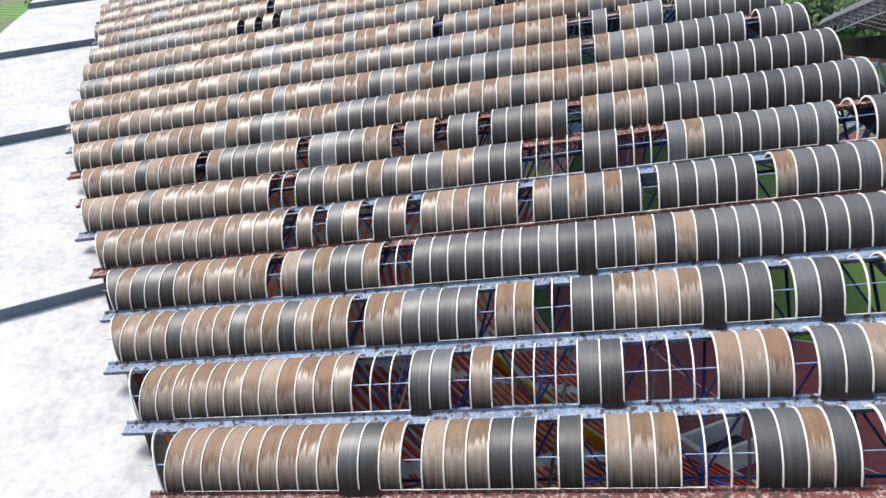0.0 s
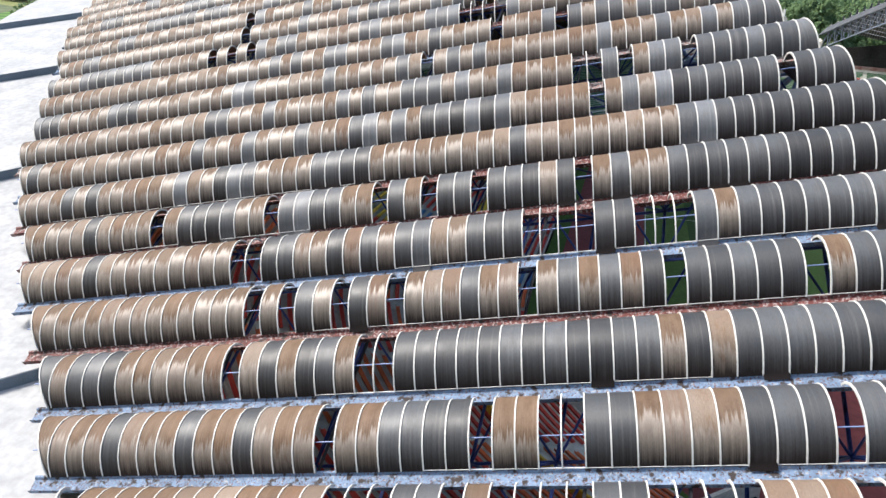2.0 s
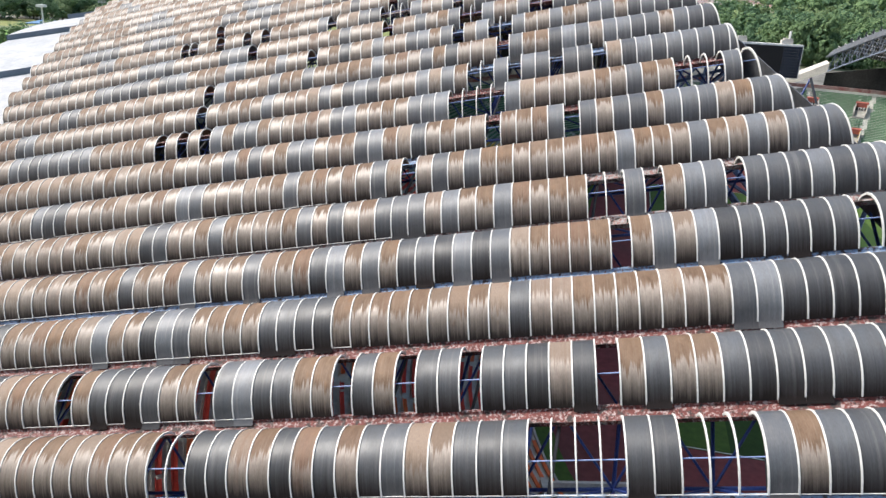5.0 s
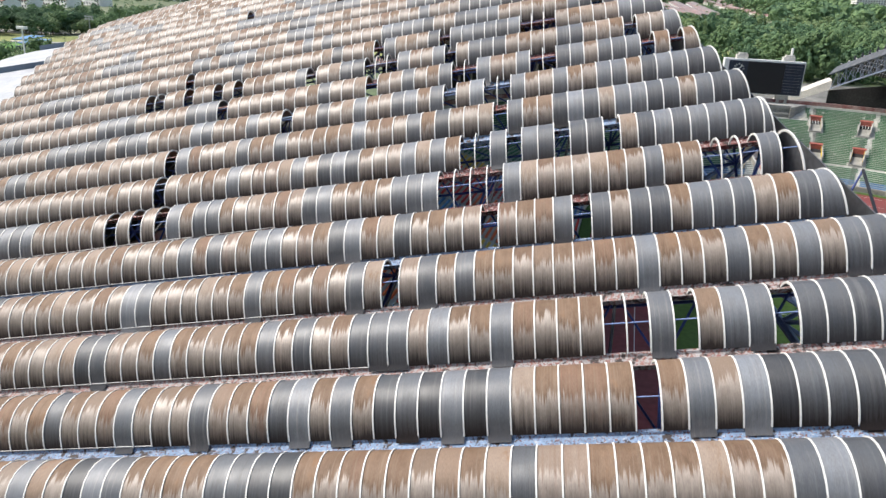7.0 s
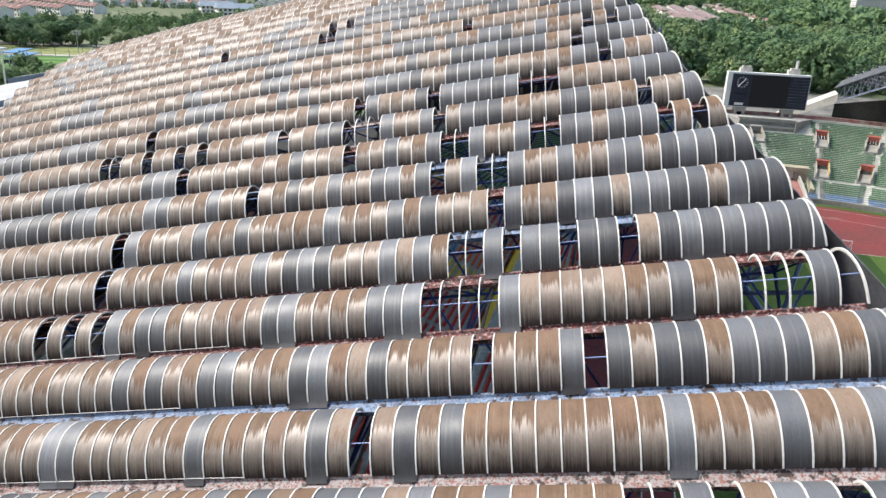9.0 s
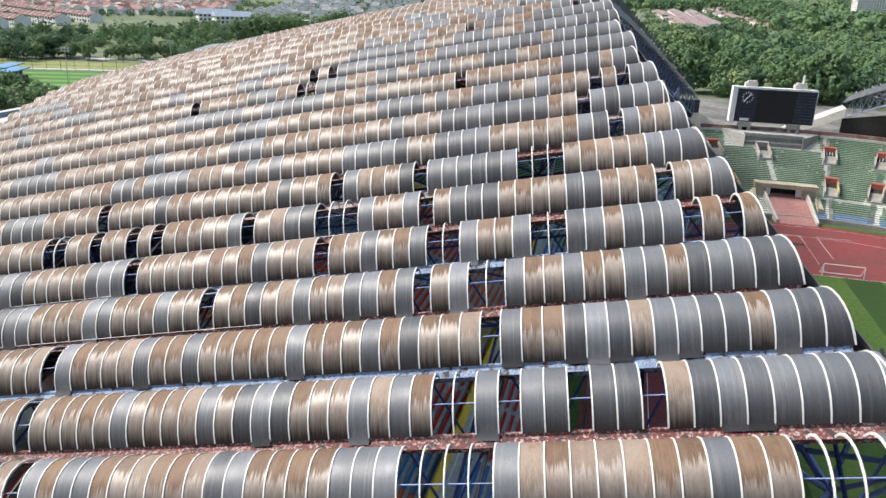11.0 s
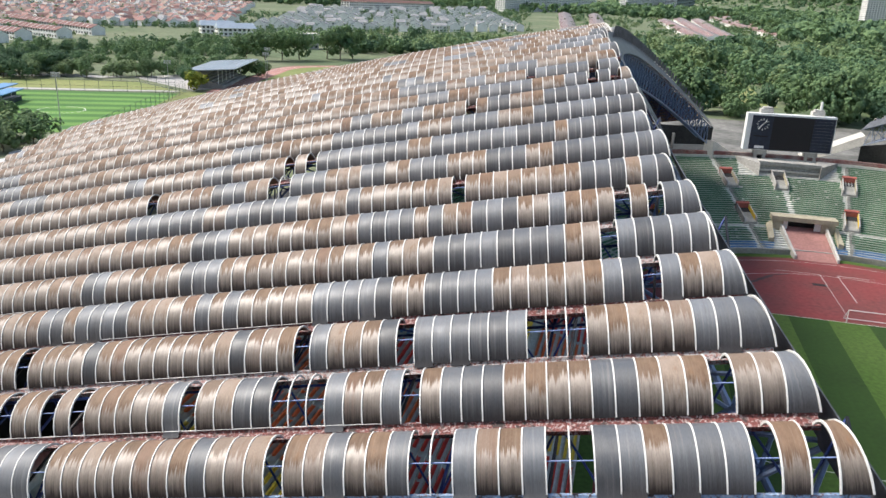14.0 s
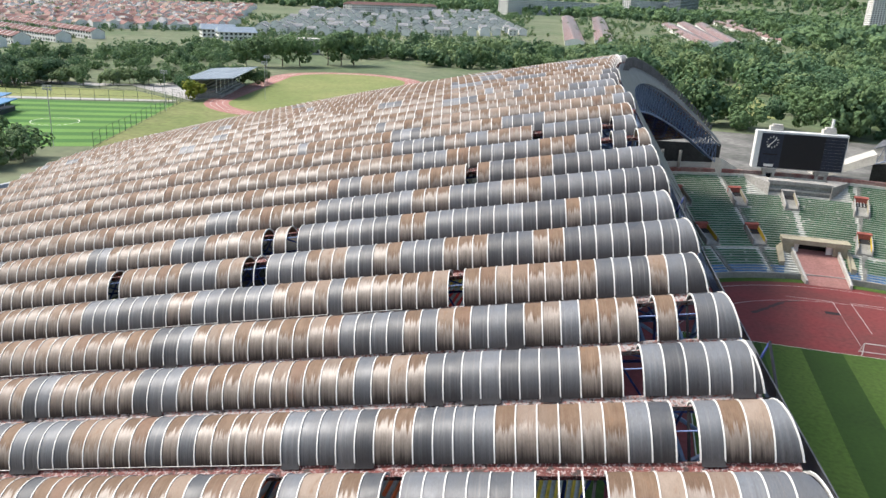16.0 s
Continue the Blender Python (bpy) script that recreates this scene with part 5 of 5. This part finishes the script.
TA = radians(101)
patch("outer_running_track", oval(-140, 372, TA, 46, 38), OUTER_TRACK, "pink-red outer running track", "track", 0.05)
patch("outer_infield", oval(-140, 372, TA, 46, 29), ROUGH, "dry grass infield of the outer track", "field", 0.09)
for k in range(1, 4):
    o1, o2 = oval(-140, 372, TA, 46, 29 + 2.2 * k), oval(-140, 372, TA, 46, 29.15 + 2.2 * k)
    n = len(o1)
    tagged(mesh_object("outer_lane_line", [(x, y, 14.06) for x, y in o1 + o2], [(i, (i + 1) % n, (i + 1) % n + n, i + n) for i in range(n)], LINE), "white lane line of the outer track", "line", "outer lane lines", "structure")


def fence(pts, h, step):
    ob = thing("fence", "tall thin green wire fence round the outer pitch", "fence", (*pts[0], 14.0))
    for p, q in zip(pts, pts[1:]):
        p, q = Vector((*p, 14.0)), Vector((*q, 14.0))
        n = max(2, int((q - p).length / step))
        for i in range(n):
            b = p.lerp(q, i / n)
            Shape().tube(b, b + Vector((0, 0, h)), 0.07, 4).make("post", FENCE_GREEN, ob)
        for z in (0.2, h / 2, h):
            Shape().tube(p + Vector((0, 0, z)), q + Vector((0, 0, z)), 0.045, 4).make("rail", FENCE_GREEN, ob)


FENCE_GREEN = material("dark_green_fence_paint", (0.05, 0.075, 0.06), 0.6, var=0.2)
fence(((-145, 221), (-171, 303.5), (-236, 277.5)), 4.0, 5.0)
fence(((-172, 306.5), (-205, 326), (-290, 301)), 4.0, 7.0)


def small_grandstand():
    ob = thing("small_grandstand", "small grandstand with blue-grey metal roof beside the outer track", "grandstand", (-176, 338, 14))
    along, out = Vector((-0.28, 0.96, 0)), Vector((0.96, 0.28, 0))
    o = Vector((-177, 321, 14.0))

    def P(a, b, z):
        return o + along * a + out * b + Vector((0, 0, z))

    for i in range(6):
        Shape().hexa([P(0, 2 + 1.6 * i, 0), P(44, 2 + 1.6 * i, 0), P(44, 3.6 + 1.6 * i, 0), P(0, 3.6 + 1.6 * i, 0)], [P(0, 2 + 1.6 * i, 4.2 - 0.6 * i), P(44, 2 + 1.6 * i, 4.2 - 0.6 * i), P(44, 3.6 + 1.6 * i, 4.2 - 0.6 * i), P(0, 3.6 + 1.6 * i, 4.2 - 0.6 * i)]).make("tier", CONCRETE, ob)
    Shape().hexa([P(-1, 0, 0), P(45, 0, 0), P(45, 2, 0), P(-1, 2, 0)], [P(-1, 0, 6), P(45, 0, 6), P(45, 2, 6), P(-1, 2, 6)]).make("back_wall", CONCRETE, ob)
    Shape().hexa([P(-3, -3, 6.6), P(47, -3, 6.6), P(47, 17, 8.0), P(-3, 17, 8.0)], [P(-3, -3, 6.9), P(47, -3, 6.9), P(47, 17, 8.3), P(-3, 17, 8.3)]).make("roof", BLUE_ROOF, ob)
    for i in range(7):
        Shape().tube(P(1 + 7 * i, 9.5, 0), P(1 + 7 * i, 9.5, 7.4), 0.18, 6).make("post", PALE, ob)
    for i in range(24):
        Shape().hexa([P(-3 + 2.1 * i, -3, 6.9), P(-2.9 + 2.1 * i, -3, 6.9), P(-2.9 + 2.1 * i, 17, 8.3), P(-3 + 2.1 * i, 17, 8.3)], [P(-3 + 2.1 * i, -3, 7.0), P(-2.9 + 2.1 * i, -3, 7.0), P(-2.9 + 2.1 * i, 17, 8.4), P(-3 + 2.1 * i, 17, 8.4)]).make("roof_seam", PALE, ob)


small_grandstand()


def floodlight(x, y, h):
    ob = thing("floodlight", "grey floodlight pole with a rack of lamps", "floodlight", (x, y, terrain(x, y)), "floodlights")
    z = terrain(x, y)
    Shape().tube((x, y, z), (x, y, z + h), 0.10, 6).make("pole", STEEL_GREY, ob)
    for i in range(3):
        for j in range(2):
            Shape().box((x - 1.3 + i, y - 0.2, z + h - 0.4 + 0.7 * j), (x - 0.7 + i, y + 0.2, z + h + 0.1 + 0.7 * j)).make("lamp_head", STEEL_GREY, ob)


for x, y, h in ((-154, 217, 15), (-165, 285, 13), (-150, 330, 14), (-200, 210, 15), (-168, 368, 13)):
    floodlight(x, y, h)


def street_lamp(x, y, h):
    ob = thing("street_lamp", "pale street lamp with flat head", "street lamp", (x, y, terrain(x, y)))
    z = terrain(x, y)
    Shape().tube((x, y, z), (x, y, z + h), 0.15, 6).make("pole", PALE, ob)
    Shape().box((x - 0.9, y - 0.5, z + h), (x + 0.9, y + 0.5, z + h + 0.5)).make("lamp_head", PALE, ob)


street_lamp(-118, 150, 17)


def pavilion(x, y, turn):
    ob = thing("dugout_shelter", "small blue-roofed spectator shelter by the turf", "shelter", (x, y, 14))
    m = Matrix.Translation((x, y, 14)) @ Matrix.Rotation(turn, 4, "Z")
    for name, a, b, mat in (("roof", (-9, -2.5, 3.6), (9, 2.5, 3.9), SEAT["blue"]), ("seat_block", (-9, -1.5, 0), (9, 1.5, 1.4), SCREEN_BLUE)):
        Shape().add([m @ Vector(p) for p in Shape().box(a, b).v], Shape().box(a, b).f).make(name, mat, ob)
    for px in (-8.5, 0, 8.5):
        Shape().tube(m @ Vector((px, 1.5, 0)), m @ Vector((px, 1.5, 3.7)), 0.1, 5).make("post", PALE, ob)


pavilion(-203, 252, 1.95)
pavilion(-214, 262, 1.95)


# ---- houses ----
TILE_RED = material("red_roof_tile", (0.175, 0.085, 0.074), 0.85, var=0.25, scale=0.15, fine=1.5, second=(0.15, 0.092, 0.082))
TILE_BRICK = material("bleached_red_roof_tile", (0.28, 0.155, 0.135), 0.85, var=0.2, scale=0.1, fine=1.2)
TILE_GREY = material("grey_roof_tile", (0.17, 0.175, 0.185), 0.8, var=0.35, scale=0.05, fine=1.5, second=(0.30, 0.30, 0.30))
TILE_BUFF = material("buff_roof_tile", (0.30, 0.235, 0.19), 0.85, var=0.2, scale=0.1, fine=1.2)
RENDER = material("white_render", (0.80, 0.79, 0.76), 0.9, var=0.12, scale=0.2, fine=1.5)
GLASS_DARK = material("dark_window_glass", (0.03, 0.035, 0.04), 0.15, var=0.2)


def house_kind(name, label, w, d, h, rise, tile, group, party=True):
    """A house: walls, gable roof, party upstands, windows; ridge along x."""
    ob = thing(name, label, "house", (0, 0, 0), group)
    wl = Shape().box((-w / 2, -d / 2, -4), (w / 2, d / 2, h))
    for x in (-w / 2, w / 2):
        k = 0.04 if x > 0 else -0.04
        wl.add([(x + k, -d / 2, h - 0.3), (x + k, d / 2, h - 0.3), (x + k, 0, h + rise - 0.15), (x - k, -d / 2, h - 0.3), (x - k, d / 2, h - 0.3), (x - k, 0, h + rise - 0.15)], [(0, 1, 2), (3, 5, 4), (0, 2, 5, 3), (1, 4, 5, 2)])
    wl.make("wall", RENDER, ob)
    e = 0.5
    rf = Shape()
    a, b = (-w / 2, -d / 2 - e), (w / 2, d / 2 + e)
    rf.add([(a[0], a[1], h), (b[0], a[1], h), (b[0], b[1], h), (a[0], b[1], h), (a[0], 0, h + rise), (b[0], 0, h + rise), (a[0], a[1], h - 0.2), (b[0], a[1], h - 0.2), (b[0], b[1], h - 0.2), (a[0], b[1], h - 0.2)],
           [(0, 1, 5, 4), (2, 3, 4, 5), (6, 7, 1, 0), (8, 9, 3, 2), (7, 8, 2, 5, 1), (9, 6, 0, 4, 3), (9, 8, 7, 6)])
    rf.make("roof", tile, ob)
    if party:
        Shape().add([(-w / 2 - 0.15, a[1], h + 0.1), (-w / 2 + 0.15, a[1], h + 0.1), (-w / 2 + 0.15, 0, h + rise + 0.35), (-w / 2 - 0.15, 0, h + rise + 0.35), (-w / 2 + 0.15, b[1], h + 0.1), (-w / 2 - 0.15, b[1], h + 0.1),
                     (-w / 2 - 0.15, a[1], h - 0.5), (-w / 2 + 0.15, a[1], h - 0.5), (-w / 2 + 0.15, b[1], h - 0.5), (-w / 2 - 0.15, b[1], h - 0.5)],
                    [(0, 1, 2, 3), (3, 2, 4, 5), (6, 7, 1, 0), (8, 9, 5, 4), (0, 3, 5, 9, 6), (1, 7, 8, 4, 2)]).make("party_wall", RENDER, ob)
    win = Shape()
    for z in ((1.0, 4.0) if h > 5 else (1.0,)):
        for x in (-w / 4, w / 4):
            win.box((x - 0.8, -d / 2 - 0.06, z), (x + 0.8, -d / 2 + 0.05, z + 1.4))
            win.box((x - 0.8, d / 2 - 0.05, z), (x + 0.8, d / 2 + 0.06, z + 1.4))
    tagged(win.make("window", GLASS_DARK, ob), kind="stuff")
    return ob


KINDS = {"red": house_kind("terraced_house", "two-storey terraced house with weathered red tile roof", 7.2, 11, 5.6, 2.6, TILE_RED, "red terraces"),
         "grey": house_kind("detached_house", "white detached house with grey pitched roof", 9.0, 9.5, 6.6, 2.4, TILE_GREY, "grey-roofed houses", False),
         "pink": house_kind("link_house", "single-storey link house with bleached red roof", 14.0, 15, 3.8, 1.9, TILE_BRICK, "bleached red terraces")}
taken = set()


def put_house(kind, x, y, turn, s=1.0):
    m = Matrix.LocRotScale((x, y, terrain(x, y)), Euler((0, 0, turn)), None)
    ob = KINDS[kind]
    if kind in taken:
        ob = copy_thing(ob, m)
    else:
        taken.add(kind)
        ob.matrix_basis = m
    ob.scale = (s, s, s)


rh = random.Random(21)
# red terraces
for x0, y0, n, turn in ((-508, 600, 17, -0.37), (-474, 548, 13, -0.40), (-462, 508, 11, -0.42), (-430, 470, 7, -0.42)):
    for i in range(n):
        put_house("red", x0 + i * 7.2 * math.cos(turn), y0 + i * 7.2 * math.sin(turn), turn)


# far red-brown houses, too many to count
def suburb():
    wall, roofs = Shape(), [Shape() for _ in range(4)]
    for i in range(40):
        for j in range(30):
            if rh.random() < 0.30:
                continue
            s, t = (i + rh.uniform(-0.3, 0.3)) / 39, (j + rh.uniform(-0.3, 0.3)) / 29
            p = Vector((-520, 585)).lerp(Vector((-395, 735)), t).lerp(Vector((-760, 860)).lerp(Vector((-600, 1190)), t), s)
            w, d, h, rise = rh.uniform(3.2, 6), rh.uniform(3.5, 5), rh.uniform(3.4, 6.0), rh.uniform(1.6, 2.8)
            a = rh.choice((-0.4, -0.4, 1.17)) + rh.uniform(-0.12, 0.12)
            c, q, z = math.cos(a), math.sin(a), terrain(p.x, p.y)
            P = lambda x, y, zz: (p.x + x * c - y * q, p.y + x * q + y * c, z + zz)
            wall.add([P(-w, -d, -3), P(w, -d, -3), P(w, d, -3), P(-w, d, -3), P(-w, -d, h), P(w, -d, h), P(w, d, h), P(-w, d, h), P(-w, 0, h + rise - 0.2), P(w, 0, h + rise - 0.2)],
                     [(0, 1, 5, 4), (2, 3, 7, 6), (1, 2, 6, 9, 5), (3, 0, 4, 8, 7)])
            e = 0.5
            roofs[rh.choice((0, 0, 0, 1, 1, 2, 3))].add([P(-w + 0.1, -d - e, h - 0.2), P(w - 0.1, -d - e, h - 0.2), P(w - 0.1, d + e, h - 0.2), P(-w + 0.1, d + e, h - 0.2), P(-w + 0.1, 0, h + rise), P(w - 0.1, 0, h + rise)], [(0, 1, 5, 4), (2, 3, 4, 5), (3, 2, 1, 0), (1, 2, 5), (3, 0, 4)])
    ob = thing("distant_houses", "carpet of small white houses with red-brown roofs", "houses", (0, 0, 0))
    tagged(ob, "carpet of small white houses with red-brown roofs", "houses", kind="stuff")
    tagged(wall.make("wall", RENDER, ob), kind="stuff")
    for sh, m in zip(roofs, (TILE_RED, TILE_BRICK, TILE_GREY, TILE_BUFF)):
        tagged(sh.make("roof", m, ob), kind="stuff")


suburb()
# white houses with grey roofs
for r in range(10):
    for i in range(19):
        t = i / 19 + rh.uniform(-0.012, 0.012)
        x, y = -345 + 215 * t - 14 * r, 712 + 260 * t + 46 * r
        put_house("grey", x + rh.uniform(-2, 2), y + rh.uniform(-3, 3), rh.choice((1.77, 1.7, 1.85, 0.25)), rh.uniform(0.95, 1.2))
# long bleached rows
for x0, y0, x1, y1 in ((-72, 846, -140, 1480), (-44, 872, -92, 1560), (56, 925, 30, 1400), (72, 935, 58, 1480), (88, 945, 88, 1500), (160, 1058, 120, 1640), (180, 1075, 150, 1680)):
    L = math.hypot(x1 - x0, y1 - y0)
    n = int(min(L, 620) / 17.5)
    for i in range(n):
        q = i * 17.5 / L
        put_house("pink", x0 + (x1 - x0) * q, y0 + (y1 - y0) * q, math.atan2(y1 - y0, x1 - x0), 1.25)
for k in KINDS:
    if k not in taken:
        put_house(k, -420, 700, 0)


def block(name, label, x, y, w, d, floors, bays, turn, mat, storey=3.2, roof=None, bands=False):
    """A tall building: frame of storeys and bays with recessed glass, and a roof."""
    z = terrain(x, y) - 3
    ob = thing(name, label, "building", (x, y, z))
    m = Matrix.Translation((x, y, z)) @ Matrix.Rotation(turn, 4, "Z")
    H = floors * storey + 3

    def bx(a, b, nm, mt):
        s = Shape().box(a, b)
        Shape().add([m @ Vector(p) for p in s.v], s.f).make(nm, mt, ob)

    bx((-w / 2, -d / 2, 0), (w / 2, d / 2, H), "wall", mat)
    if bands:
        for i in range(floors):
            bx((-w / 2 - 0.1, -d / 2 - 0.1, 4 + i * storey), (w / 2 + 0.1, d / 2 + 0.1, 5.6 + i * storey), "window_band", GLASS_DARK)
    else:
        win = Shape()
        for i in range(floors):
            for j in range(bays):
                x0 = -w / 2 + w * (j + 0.22) / bays
                s = Shape().box((x0, -d / 2 - 0.08, 4 + i * storey), (x0 + w * 0.56 / bays, -d / 2 + 0.3, 5.7 + i * storey))
                win.add([m @ Vector(p) for p in s.v], s.f)
            for j in range(max(3, int(bays * d / w))):
                q = max(3, int(bays * d / w))
                y0 = -d / 2 + d * (j + 0.22) / q
                s = Shape().box((-w / 2 - 0.08, y0, 4 + i * storey), (-w / 2 + 0.3, y0 + d * 0.56 / q, 5.7 + i * storey))
                win.add([m @ Vector(p) for p in s.v], s.f)
        tagged(win.make("window", GLASS_DARK, ob), kind="stuff")
    if roof:
        s = Shape().add([(-w / 2 - 1, -d / 2 - 1, H), (w / 2 + 1, -d / 2 - 1, H), (w / 2 + 1, d / 2 + 1, H), (-w / 2 - 1, d / 2 + 1, H), (-w / 2, 0, H + 4), (w / 2, 0, H + 4)], [(0, 1, 5, 4), (2, 3, 4, 5), (1, 2, 5), (3, 0, 4), (3, 2, 1, 0)])
        Shape().add([m @ Vector(p) for p in s.v], s.f).make("roof", roof, ob)
    else:
        bx((-w / 2 - 0.3, -d / 2 - 0.3, H), (w / 2 + 0.3, d / 2 + 0.3, H + 1.0), "parapet", mat)


block("terrace_block", "long white four-storey block with red-brown roof", -391, 1256, 225, 16, 4, 44, 1.245, RENDER, roof=TILE_RED)
block("apartment_block", "long white apartment block on the skyline", -190, 1690, 330, 22, 8, 60, 1.09, RENDER)
block("apartment_block", "long white apartment block on the skyline", 0, 2040, 200, 22, 9, 40, 1.05, RENDER)
block("office_block", "grey-blue office block with dark window bands", 82, 2060, 88, 30, 14, 10, 1.04, BLUE_ROOF, bands=True)
block("apartment_tower", "tall white apartment tower with a grid of windows", 392, 1490, 92, 26, 26, 22, 0.1, RENDER)
block("water_tower_block", "pale concrete block with flat roof", -232, 560, 14, 12, 3, 4, 0.6, PALE_CONCRETE)
block("civic_hall", "low pale hall with grey-blue roof", -330, 640, 30, 16, 2, 8, 0.7, RENDER, roof=BLUE_ROOF)
block("civic_hall", "low pale hall with grey-blue roof", -355, 655, 28, 14, 2, 8, 0.7, RENDER, roof=BLUE_ROOF)
